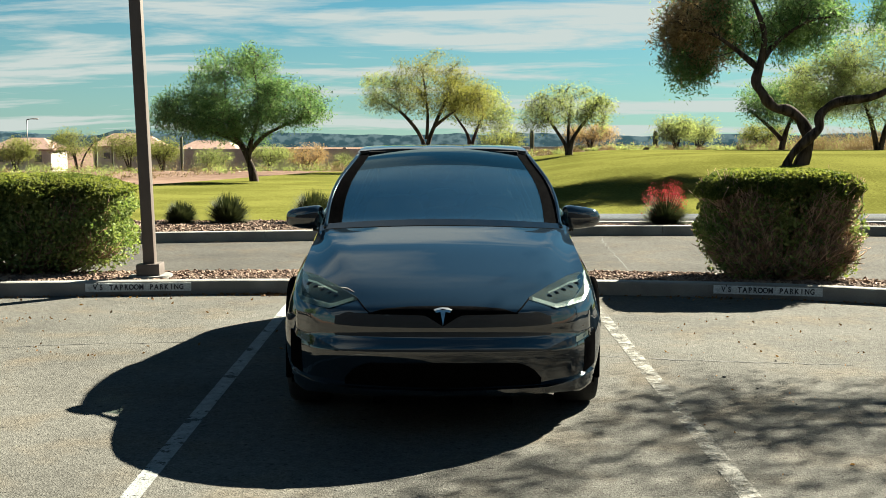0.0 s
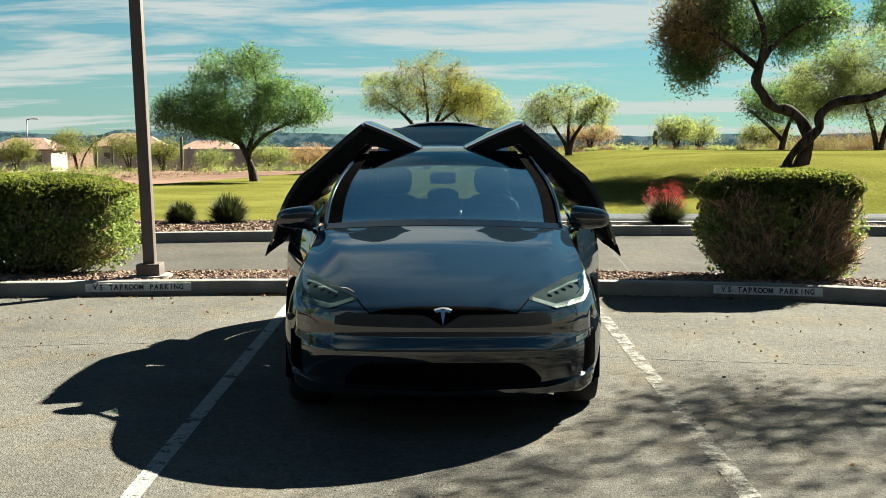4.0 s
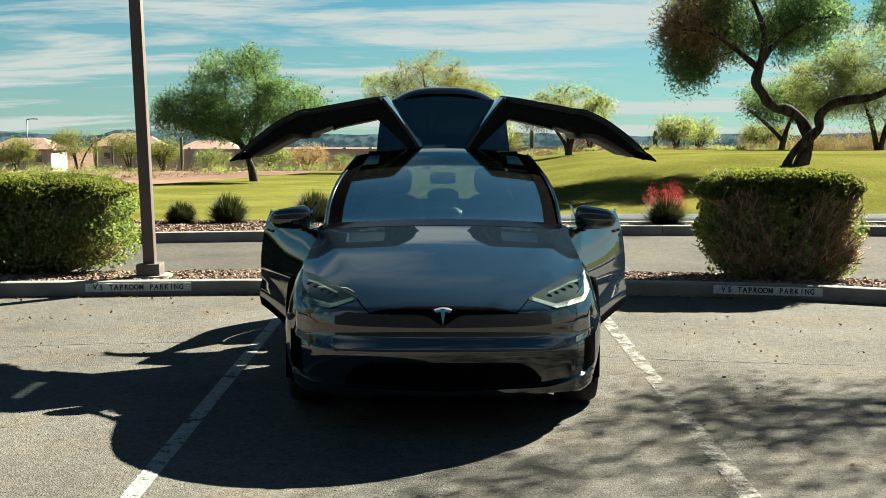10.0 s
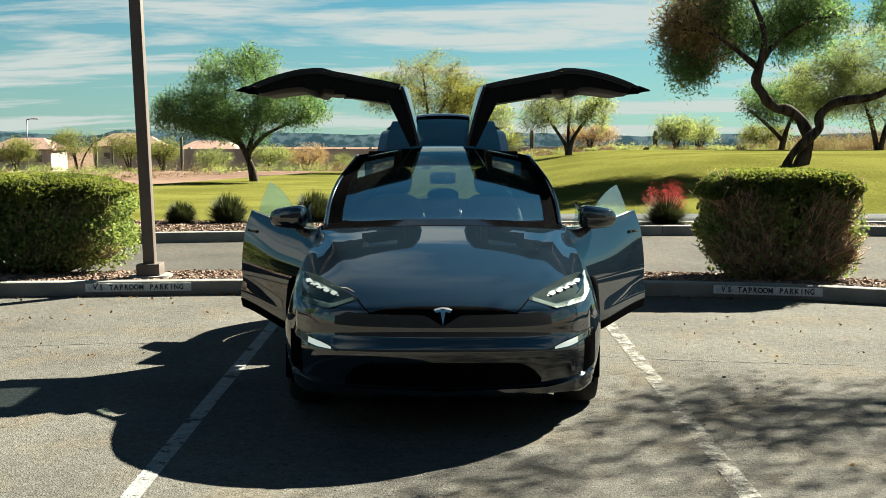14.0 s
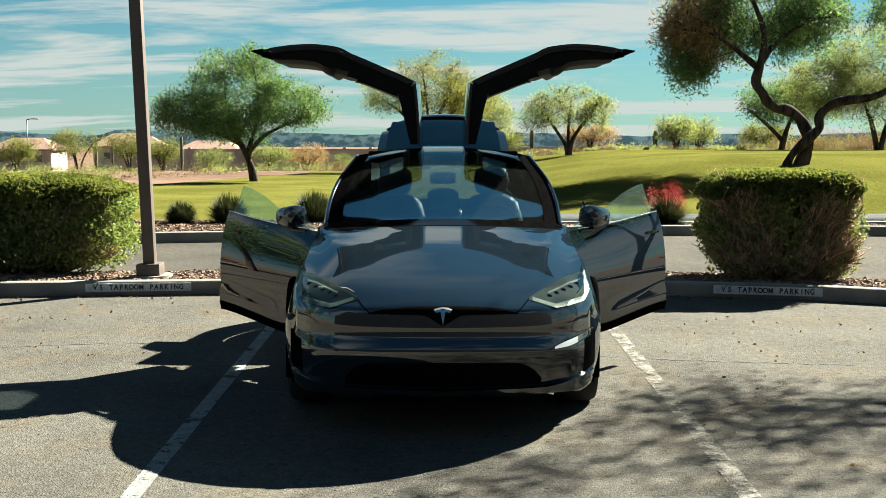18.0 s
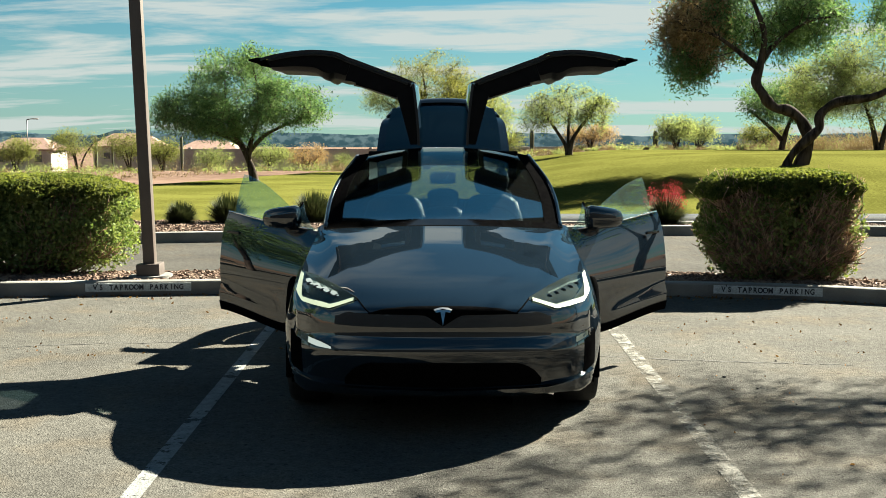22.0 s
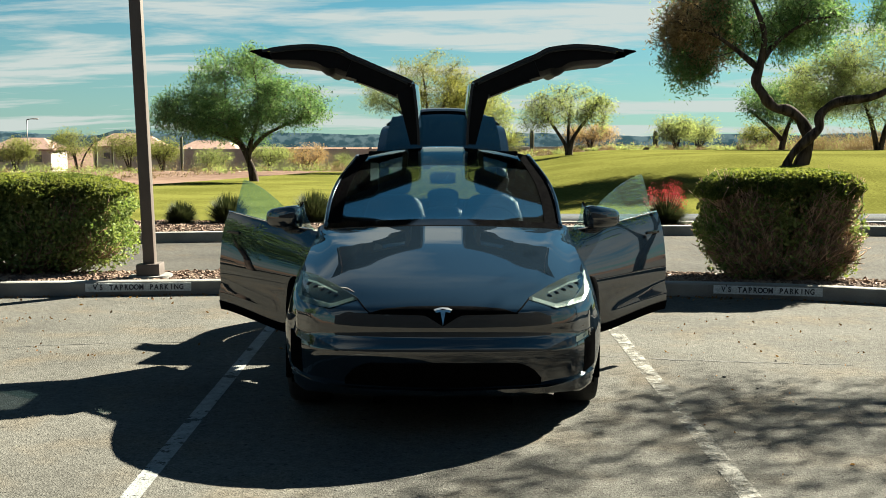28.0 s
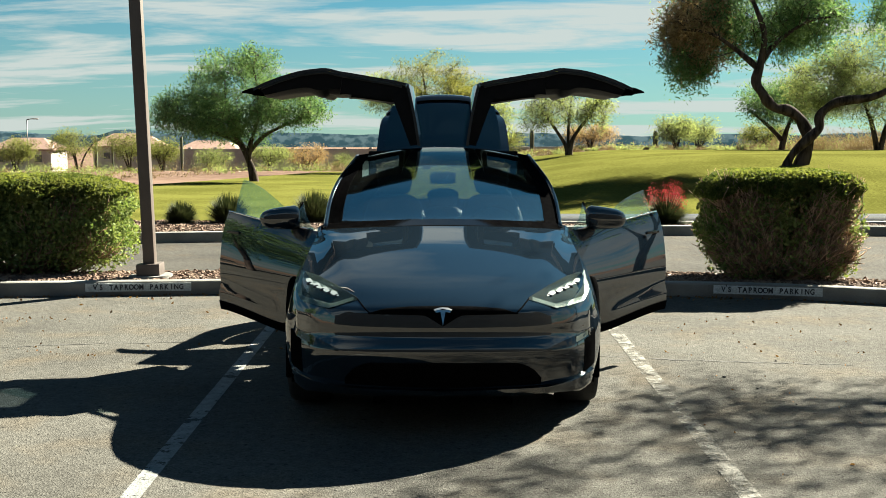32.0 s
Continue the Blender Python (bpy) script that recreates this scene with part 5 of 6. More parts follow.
for k, (px, py, d, hh, ww, m) in enumerate(((30, 292, 66, 1.6, 1.1, 0), (140, 300, 66, 2.2, 1.5, 0), (232, 298, 66, 1.9, 1.3, 0), (290, 296, 68, 1.7, 1.1, 0), (375, 295, 90, 2.6, 1.4, 1), (480, 290, 75, 1.7, 1.3, 1), (545, 285, 80, 2.0, 1.6, 2), (610, 270, 95, 2.4, 1.0, 1), (690, 275, 85, 1.6, 2.2, 0), (890, 272, 80, 1.7, 1.6, 0),
                                           (1045, 275, 62, 1.2, 1.4, 2), (1195, 268, 60, 1.55, 1.2, 1), (1235, 266, 62, 1.4, 1.1, 1), (1350, 262, 60, 1.2, 1.3, 0))):
    x = (px - 784) / 2154 * d
    scrub_tree(x, d, hh, ww, (LEAF_SCRUB, LEAF_PALE, LEAF_DRY)[m], ("yellow-green desert shrub tree", "pale green desert shrub tree", "dry reddish desert shrub tree")[m], 40 + k)
# Two trees added out of view on the left to darken the door's reflection.
for px, py, sd in ((-12.5, 11.6, 23), (-17.5, 14.5, 25)):
    tree("mesquite_tree", px, py, 0.0, [
        [(0, 0, -0.1, 0.17), (0.1, 0, 1.2, 0.13), (-0.4, 0.2, 2.4, 0.09), (-1.2, 0.4, 3.6, 0.03)],
        [(0.1, 0, 1.0, 0.11), (0.8, 0, 2.2, 0.08), (1.7, 0, 3.3, 0.03)]],
        [(0, 0, 3.2, 2.6, 2.2, 1.5, 1, 0)], 110, 80, 0.3, 0.075, [LEAF_MESQ], "unseen mesquite tree added as a dark mass for the door to reflect", seed=sd, spread=0.3)
# tree beside the bay whose shade falls over the asphalt
tree("mesquite_tree", 9.5, 11.0, 0.0, [
    [(0, 0, -0.1, 0.16), (0.1, 0, 1.5, 0.13), (-0.3, 0.3, 3.0, 0.08), (-1.0, 0.6, 4.6, 0.03)],
    [(0.1, 0, 1.4, 0.10), (0.7, 0, 3.0, 0.07), (1.2, 0, 4.6, 0.03)], [(-0.3, 0.3, 3.0, 0.05), (-1.2, 0.9, 4.2, 0.03), (-2.6, 1.4, 5.0, 0.02)]],
    [(-1.7, 1.0, 5.1, 2.7, 2.2, 1.0, 1, 0), (0.8, 0, 5.0, 1.6, 1.6, 0.9, 0.3, 0)], 125, 84, 0.3, 0.052, [LEAF_MESQ], "mesquite tree beside the bay shading the asphalt", seed=21)


def hedge(x, y, z, w, d, h, taper, label, seed, brown, blunt):
    """A clipped shrub: bare stems inside, a leafy shell, fresh green on top."""
    rng = np.random.default_rng(seed)
    t = thing("hedge", pose(x, y, z), label, "shrub", group="clipped hedges")

    def around(n):
        """Angles that spread evenly round the block's four faces."""
        q = rng.uniform(-1, 1, n)
        return np.arcsin(np.sign(q) * np.abs(q) ** (1 / blunt)) + rng.integers(0, 4, n) * math.pi / 2

    def rise(n, lo, hi):
        """Angles that spread evenly up the sides, lo and hi in -1 to 1."""
        q = rng.uniform(lo, hi, n)
        return np.arcsin(np.sign(q) * np.abs(q) ** (1 / blunt))

    def over(n):
        """Angles that spread evenly over the top."""
        return np.arccos(np.sqrt(rng.uniform(0, 1, n)) ** (1 / blunt))

    def shell(u, v, k):
        """Direction (u, v) on a rounded block, k from the middle (0) to the skin (1)."""
        c, s, cv, sv = np.cos(u), np.sin(u), np.cos(v), np.sin(v)
        f = lambda a: np.sign(a) * np.abs(a) ** blunt
        wide = np.where(sv > 0, np.abs(cv) ** blunt, np.abs(cv) ** 0.16)
        X, Y, Z = wide * f(c), wide * f(s), f(sv)
        lump = 1 + 0.035 * np.sin(5 * X * 2 + seed) * np.cos(4 * Z) + 0.03 * np.sin(9 * X + 7 * Z + seed) + 0.02 * np.sin(19 * X - 13 * Z)
        narrow = 1 - taper * np.clip(-Z, 0, 1) ** 1.3 - 0.05 * np.clip(Z - 0.6, 0, 1)
        return np.stack((X * w / 2 * k * lump * narrow, Y * d / 2 * k * lump * narrow, h * 0.5 + Z * h * 0.48 * k), -1)
    stems = []
    for i in range(620 if brown > 0 else 250):
        a = rng.uniform(0, 2 * math.pi)
        p0 = Vector((math.cos(a) * w * 0.22 * rng.uniform(0.2, 1), math.sin(a) * d * 0.22 * rng.uniform(0.2, 1), -0.05))
        q = shell(np.array([a + rng.normal() * 0.5]), np.array([rng.uniform(-0.6, 0.6)]), rng.uniform(0.82, 0.95))[0]
        q = Vector(q)
        m1 = p0.lerp(q, 0.5) + Vector((rng.normal() * 0.06, rng.normal() * 0.06, rng.normal() * 0.05 - 0.05))
        stems.append(tube([p0, m1, q], [0.015, 0.011, 0.005], 4))
        for _ in range(15 if brown > 0 else 8):
            b = m1.lerp(q, rng.uniform(0.1, 0.95))
            e = b + (q - m1).normalized() * 0.10 + Vector(rng.normal(size=3) * 0.06) + Vector((0, 0, 0.07))
            stems.append(tube([b, b.lerp(e, 0.5) + Vector(rng.normal(size=3) * 0.02), e], [0.007, 0.005, 0.003], 3))
    tagged(part("twig_mass", joined(stems), TWIG, t), kind="stuff")
    n = 60000
    u, v = around(n), np.where(rng.uniform(size=n) < 0.8, rise(n, -0.98, 0.98), over(n))
    k = rng.uniform(0.55, 1.03, n) ** 0.6
    p = shell(u, v, k)
    hz = p[:, 2] / h
    clump = np.sin(p[:, 0] * 5 + seed) * np.sin(p[:, 2] * 7 + p[:, 0] * 3) + rng.normal(size=n) * 0.5
    keep = (hz > 0.82) | (clump > brown) | (rng.uniform(size=n) < 0.12)
    p, hz, clump = p[keep], hz[keep], clump[keep]
    fresh = (hz > 0.80 + rng.normal(size=len(p)) * 0.05)
    tagged(part("inner_leaves", leaves(p[~fresh], 0.021, 0.6, seed), LEAF_HEDGE_IN, t), kind="stuff")
    nc = 1500 if brown > 0 else 9000
    core = shell(around(nc), rise(nc, -1, 0.95), rng.uniform(0.3, 0.8, nc))
    tagged(part("inner_foliage", leaves(core, 0.042, 0.5, seed + 5), LEAF_HEDGE_IN, t), kind="stuff")
    tw = 1500 if brown > 0 else 700
    u, v = around(tw), rise(tw, -0.99, 0.86)
    face = shell(u, v, rng.uniform(0.90, 1.03, tw))
    tagged(part("bare_twigwork", leaves(face, 0.030, 0.10, seed + 6, 0.7), TWIG, t), kind="stuff")
    m = 60000
    u, v = around(m), np.where(rng.uniform(size=m) < 0.35, rise(m, 0.45, 1), over(m))
    q = shell(u, v, rng.uniform(0.93, 1.05, m))
    q = q[q[:, 2] > h * (0.80 + 0.05 * np.sin(9 * q[:, 0] + seed))]
    tagged(part("fresh_leaves", leaves(np.concatenate((p[fresh], q)), 0.018, 0.6, seed + 1), LEAF_HEDGE, t), kind="stuff")
    return t


right_hedge = hedge(3.64, 13.15, 0.10, 1.66, 1.15, 1.17, 0.07, "clipped hedge with a green top and bare brown twigs below", 31, 0.62, 0.42)
left_hedge = hedge(-4.88, 13.88, 0.08, 2.68, 1.45, 1.11, 0.03, "clipped rounded hedge with dense green foliage", 33, -0.25, 0.55)


# unseen hedge copies added at both sides as dark masses for the doors to reflect
copy_thing(right_hedge, pose(7.4, 13.2, 0.10, 0, 0, 180))
copy_thing(left_hedge, pose(-9.6, 13.8, 0.08, 0, 0, 180))


def spiky(x, y, z, r, h, n, label, seed, bloom=0):
    rng = np.random.default_rng(seed)
    t = thing("spiky_shrub", pose(x, y, z), label, "shrub", group="spiky shrubs")
    vs, fs = [], []
    for i in range(n):
        a, el = rng.uniform(0, 6.283), math.asin(rng.uniform(0.02, 1) ** 0.8)
        L = h * rng.uniform(0.75, 1.1)
        dr = np.array((math.cos(a) * math.cos(el) * r / h, math.sin(a) * math.cos(el) * r / h, math.sin(el)))
        side = np.array((-math.sin(a), math.cos(a), 0)) * 0.010
        p0 = np.array((math.cos(a), math.sin(a), 0)) * 0.06
        p1, p2 = p0 + dr * L * 0.55, p0 + dr * L + np.array((0, 0, -0.04 * math.cos(el)))
        o = len(vs)
        vs += [p0 - side, p0 + side, p1 + side * 0.8, p1 - side * 0.8, p2]
        fs += [(o, o + 1, o + 2, o + 3), (o + 3, o + 2, o + 4)]
    tagged(part("leaf_rosette", (vs, fs), BLADE, t), kind="stuff")
    if bloom:
        c = []
        st = []
        for i in range(bloom):
            a, k = rng.uniform(0, 6.283), rng.uniform(0, 1) ** 0.5
            top = Vector((math.cos(a) * r * 0.75 * k, math.sin(a) * r * 0.75 * k, h * rng.uniform(0.72, 1.12)))
            st.append(tube([(top.x * 0.3, top.y * 0.3, 0.1), top * 0.6, top], [0.008, 0.006, 0.003], 4))
            c.append(np.array(top) + rng.normal(size=(46, 3)) * (0.028, 0.028, 0.09))
        tagged(part("flower_stem_cluster", joined(st), TWIG, t), kind="stuff")
        tagged(part("bloom", leaves(np.concatenate(c), 0.013, 0.55, seed), BLOOM, t), kind="stuff")
    return t


spiky(-4.40, 20.35, 0.08, 0.31, 0.40, 2000, "small rounded spiky shrub in gravel", 51)
spiky(-3.62, 20.45, 0.08, 0.42, 0.52, 1700, "spiky grey-green shrub with long blades", 52)
spiky(-2.20, 20.60, 0.08, 0.46, 0.58, 1800, "spiky grey-green shrub with long blades", 53)
spiky(3.62, 19.75, 0.10, 0.46, 0.50, 1600, "spiky shrub with red flower spikes in bloom", 54, 32)

# ---- street furniture and far things ----


def light_pole():
    x, y, z = -3.14, 12.98, 0.13
    t = thing("light_pole", pose(x, y, z, 0, -1.7, 0), "tall square brown steel light pole on a concrete foot", "pole")
    part("pole", box(0, 0, 3.6, 0.125, 0.125, 7.2, 0.012), POLE, t)
    part("base_cover", box(0, 0, 0.075, 0.25, 0.25, 0.14, 0.01), POLE, t)
    bm = bmesh.new()
    bmesh.ops.create_cone(bm, cap_ends=True, segments=28, radius1=0.24, radius2=0.23, depth=0.16, matrix=Matrix.Translation((0, 0, -0.06)))
    part("footing", bm, CONCRETE, t)


light_pole()


def kerb_sign(x0, x1, label):
    """Stencilled words on a white strip on the kerb's face."""
    xm = (x0 + x1) / 2
    y0, y1 = KERB_NEAR(x0), KERB_NEAR(x1)
    rz = math.degrees(math.atan2(y1 - y0, x1 - x0))
    t = thing("kerb_sign", pose(xm, (y0 + y1) / 2 - 0.012, 0.085, 0, 0, rz), label, "sign", group="kerb signs")
    w = math.hypot(x1 - x0, y1 - y0)
    part("backing", box(0, 0, 0, w, 0.006, 0.085), WHITE, t)
    text = "V'S TAPROOM PARKING"
    step = w * 0.90 / len(text)
    for i, ch in enumerate(text):
        if ch == " ":
            continue
        if ch not in GLYPHS:
            cu = bpy.data.curves.new("letter", "FONT")
            cu.body, cu.align_x, cu.align_y, cu.size = ch, "CENTER", "CENTER", 0.088
            cu.offset, cu.extrude = 0.0028, 0.0015
            ob = new("letter", cu)
            GLYPHS[ch] = bpy.data.meshes.new_from_object(ob.evaluated_get(bpy.context.evaluated_depsgraph_get()))
            bpy.data.objects.remove(ob)
            GLYPHS[ch].materials.clear(); GLYPHS[ch].materials.append(BLACKTXT)
        part("letter", GLYPHS[ch], BLACKTXT, t, at=Matrix.Translation(((i - (0.45 if ch == "'" else 0.8 if i > 1 else 0) - (len(text) - 1.8) / 2) * step, -0.0045, 0.02 if ch == "'" else 0)) @ Matrix.Rotation(radians(90), 4, "X") @ Matrix.Diagonal((0.72, 0.85, 1, 1)))


GLYPHS = {}
kerb_sign(-3.68, -2.61, "worn white stencilled sign on the kerb face")
kerb_sign(2.76, 3.80, "worn white stencilled sign on the kerb face")


def house(x, y, z, w, d, h, rise, label, turn=0):
    t = thing("house", pose(x, y, z, 0, 0, turn), label, "house", group="far houses")
    part("wall", box(0, 0, h / 2, w, d, h), STUCCO, t, smooth=False)
    o = 0.5
    vs = [(-w / 2 - o, -d / 2 - o, h), (w / 2 + o, -d / 2 - o, h), (w / 2 + o, d / 2 + o, h), (-w / 2 - o, d / 2 + o, h), (-w * 0.25, 0, h + rise), (w * 0.25, 0, h + rise)]
    vs += [(a, b, c - 0.2) for a, b, c in vs[:4]]
    part("roof", (vs, [(0, 1, 5, 4), (1, 2, 5), (2, 3, 4, 5), (3, 0, 4), (0, 6, 7, 1), (1, 7, 8, 2), (2, 8, 9, 3), (3, 9, 6, 0), (9, 8, 7, 6)]), ROOFTILE, t, smooth=False)
    for k in (-0.3, 0.02, 0.3):
        win = part("window", box(k * w, -d / 2 - 0.03, h * 0.62, 1.3, 0.08, 1.3), STUCCO, t)
        part("pane", box(k * w, -d / 2 - 0.06, h * 0.62, 1.05, 0.06, 1.05), DARKPANE, win)


house(-64.5, 190, -6.3, 9.5, 8, 3.7, 1.7, "far cream stucco house with a red tile roof")
house(-52.5, 205, -6.6, 11, 8, 4.2, 2.0, "far cream stucco house with a red tile roof", 8)
house(-38.0, 200, -6.5, 10, 8, 3.4, 1.6, "far cream stucco house with a red tile roof")


def far_wall():
    w = tagged(new("block_wall"), "long low tan block wall behind the park", "wall", kind="structure")
    for i in range(16):
        x0 = -32 + i * 2.5
        part("wall_panel", box(x0 + 1.25, 118, -2.0, 2.44, 0.2, 2.1), BLOCK, w, smooth=False)
        part("wall_pier", box(x0, 118, -1.95, 0.3, 0.34, 2.3), BLOCK, w, smooth=False)
    for i in range(14):
        x0 = 6 + i * 3.0
        part("wall_panel", box(x0 + 1.5, 118, -1.9, 2.94, 0.2, 2.3), BLOCK, w, smooth=False)


far_wall()


def saguaro(x, y, z, h, r, seed):
    t = thing("cactus", pose(x, y, z), "tall ribbed saguaro cactus column", "cactus", group="cacti")
    vs, fs, n = [], [], 20
    rows = [(0, 0.8), (0.3, 0.95), (0.7, 1), (0.92, 0.9), (0.98, 0.6), (1, 0.1)]
    for a, k in rows:
        for i in range(n):
            q = r * k * (1.0 if i % 2 else 0.82)
            vs.append((q * math.cos(2 * math.pi * i / n), q * math.sin(2 * math.pi * i / n), h * a))
    for j in range(len(rows) - 1):
        for i in range(n):
            fs.append((j * n + i, j * n + (i + 1) % n, (j + 1) * n + (i + 1) % n, (j + 1) * n + i))
    fs.append(tuple((len(rows) - 1) * n + i for i in range(n)))
    part("column", (vs, fs), CACTUS, t)


for px, d, h, r in ((172, 70, 2.0, 0.09), (201, 70, 1.8, 0.07), (323, 66, 1.9, 0.08), (1159, 62, 1.0, 0.14), (941, 75, 1.4, 0.14)):
    x = (px - 784) / 2154 * d
    saguaro(x, d, land(x, d) - 0.05, h, r, int(px))


def scrub(count, seed):
    """Low desert brush along the lawn's far edge and down the slope behind."""
    rng = np.random.default_rng(seed)
    for m, name, lab in ((STRAW, "dry_grass", "dry straw-coloured grass and brush"), (LEAF_PALE, "desert_brush", "low grey-green desert brush")):
        c = []
        for i in range(count):
            if rng.uniform() < 0.28:
                x, y = rng.uniform(3, 34), rng.uniform(56, 66)
            else:
                x = rng.uniform(-36, 3)
                y = 62 - 16 * smooth01((-9 - x) / 4) + 58 * rng.uniform() ** 1.8
                if rng.uniform() < (0.65 if name == "dry_grass" else 0.5):
                    continue
            s = rng.uniform(0.15, 0.5) * (1 + (y - 56) / 90)
            if x > 0:
                s *= 0.5 + 0.7 * smooth01((x - 13) / 4)
            q = rng.normal(size=(110, 3)) * (s, s, s * 0.55)
            q[:, 2] = np.abs(q[:, 2])
            c.append(q + (x, y, land(x, y)))
        tagged(part(name, leaves(np.concatenate(c), 0.07, 0.22, seed, 0.9), m), lab, "brush", kind="stuff")


scrub(520, 61)


def straw_bank():
    rng = np.random.default_rng(66)
    c = []
    for i in range(300):
        x, y = rng.uniform(15.5, 32), rng.uniform(55.5, 64)
        s = rng.uniform(0.15, 0.4) * (1 + 0.8 * smooth01((x - 17) / 4))
        q = rng.normal(size=(120, 3)) * (s * 0.8, s * 0.6, s)
        q[:, 2] = np.abs(q[:, 2]) * 0.8
        c.append(q + (x, y, land(x, y)))
    tagged(part("dry_grass", leaves(np.concatenate(c), 0.11, 0.10, 67, 1.6), STRAW), "tall dry straw grass covering the bank", "brush", kind="stuff")


straw_bank()


def far_lamp(x, y, h):
    t = thing("street_lamp", pose(x, y, land(x, y)), "far slim dark street lamp post", "street lamp")
    part("post", tube([(0, 0, 0), (0, 0, h)], [0.09, 0.06], 8), POLE, t)
    part("arm", tube([(0, 0, h), (0.4, 0, h + 0.1), (1.3, 0, h + 0.1)], [0.06, 0.05, 0.08], 8), POLE, t)


far_lamp(-47.6, 140, 7.3)


def crack(pts, w, label="thin dark crack wandering across the asphalt"):
    rng = random.Random(int(pts[0][0] * 100))
    vs, fs = [], []
    line = []
    for (xa, ya), (xb, yb) in zip(pts, pts[1:]):
        for i in range(14):
            t = i / 14
            line.append((xa + (xb - xa) * t + rng.gauss(0, 0.012), ya + (yb - ya) * t + rng.gauss(0, 0.016)))
    line.append(pts[-1])
    for i, (x, y) in enumerate(line):
        a, b = line[max(i - 1, 0)], line[min(i + 1, len(line) - 1)]
        dx, dy = b[0] - a[0], b[1] - a[1]
        L = math.hypot(dx, dy) or 1
        k = w * rng.uniform(0.3, 1.0)
        vs += [(x - dy / L * k, y + dx / L * k, 0.0035), (x + dy / L * k, y - dx / L * k, 0.0035)]
    fs = [(2 * i, 2 * i + 1, 2 * i + 3, 2 * i + 2) for i in range(len(line) - 1)]
    tagged(part("asphalt_crack", (vs, fs), CRACK), label, "crack", kind="structure")


crack([(1.2, 9.2), (1.75, 9.05), (2.3, 8.95), (3.1, 8.85), (4.6, 8.5), (6.0, 8.3)], 0.014)
crack([(-6.0, 9.1), (-3.6, 9.55), (-2.6, 9.75), (-1.5, 9.8), (0, 9.9)], 0.011)
crack([(2.45, 19.0), (2.35, 17.3), (2.28, 15.7), (2.2, 13.4)], 0.012)


def litter():
    """Pebbles and dry leaves scattered on the asphalt, thicker along the kerb."""
    rng = np.random.default_rng(71)
    c = [(rng.uniform(-5, 6), 12.2 - 3.2 * rng.uniform() ** 2, 0.006) for _ in range(110)]
    for i in range(420):
        x = rng.uniform(-6, 6)
        c.append((x, KERB_NEAR(x) - abs(rng.normal()) * 0.10, 0.008))
    for i in range(160):
        x = rng.normal(-1.9, 0.25)
        c.append((x, KERB_NEAR(x) - abs(rng.normal()) * 0.07, 0.010))
    tagged(part("leaf_litter", leaves(np.array(c), 0.018, 0.5, 72), LITTER), "dry orange-brown leaf litter on the asphalt", "litter", kind="stuff")
    c = [(rng.normal(0.2, 0.8), rng.uniform(3.6, 5.2), 0.006) for _ in range(70)]
    c += [(rng.normal(-0.22, 0.07), rng.normal(4.33, 0.03), 0.008) for _ in range(26)]
    tagged(part("pale_fleck", leaves(np.array(c), 0.009, 0.4, 73), WHITE), "pale flecks of grit and straw on the asphalt", "litter", kind="stuff")
    c = [(rng.normal(-4.6, 0.5), rng.normal(10.9, 0.12), 0.005) for _ in range(260)]
    c += [(rng.normal(-4.2, 0.9), rng.normal(9.4, 0.10), 0.005) for _ in range(90)]
    c += [(rng.uniform(1.5, 6), rng.uniform(6, 11.5), 0.005) for _ in range(160)]
    tagged(part("rusty_leaf_litter", leaves(np.array(c), 0.012, 0.5, 74), LITTER), "rusty crumbs of leaf litter on the asphalt", "litter", kind="stuff")
    for x, y, r in ((1.98, 8.42, 0.035), (2.12, 8.05, 0.024), (2.5, 9.0, 0.02), (3.3, 8.3, 0.018), (-1.15, 5.6, 0.02), (2.25, 7.6, 0.016)):
        bm = bmesh.new()
        r *= 0.5
        bmesh.ops.create_icosphere(bm, subdivisions=1, radius=r)
        for v in bm.verts:
            v.co *= rng.uniform(0.7, 1.2); v.co.z *= 0.6
        tagged(part("pebble", bm, CRACK, at=pose(x, y, r * 0.4), smooth=False), "small dark pebble lying on the asphalt", "stone", group="pebbles")


LITTER = leafmat("leaf_litter_brown", (0.0891, 0.045, 0.0201), (0.1894, 0.108, 0.0536), 0.2)
litter()

# ---- what moves ----


def turn_about(pivot, axis, degrees):
    return Matrix.Translation(pivot) @ Matrix.Rotation(radians(degrees), 4, axis)


INNER = curve([(0, 3.6), (1, 10.7), (2, 17), (3, 23), (3.5, 26.5), (5.5, 38), (6, 39.5), (7, 45), (8, 51), (9, 55), (10, 59), (11, 66.5), (12, 71.5), (13, 75.5), (14, 80), (14.5, 82), (16.5, 90.5), (17, 92), (21.5, 92), (22, 90.7), (22.5, 82.8), (23, 77.5), (23.5, 77.5), (24, 83.5), (24.5, 90), (25, 90.7), (25.5, 86.7), (26.3, 78), (26.9, 79), (27.5, 88), (28, 91), (28.5, 90), (29, 81.5), (29.5, 77.5), (30, 78.8), (30.5, 85.4), (31, 91), (31.5, 91.5), (32, 85.4)])
OUTER = curve([(0, 2.0), (1, 9), (2, 15.4), (3, 19), (3.5, 21.6), (5.5, 31.3), (6, 34), (7, 38.5), (8, 43), (9, 49), (10, 54.5), (11, 60), (12, 65.5), (13, 71), (14, 75.5), (14.5, 78), (16.5, 86.5), (17, 88), (21.5, 88), (22, 85), (22.5, 72), (23, 61), (23.5, 62), (24, 74), (24.5, 85.5), (25, 86), (25.5, 77), (26.3, 63), (26.9, 66), (27.5, 83), (28, 88), (28.5, 85), (29, 73), (29.5, 62), (30, 64), (30.5, 77), (31, 86.5), (31.5, 86), (32, 74.5)])
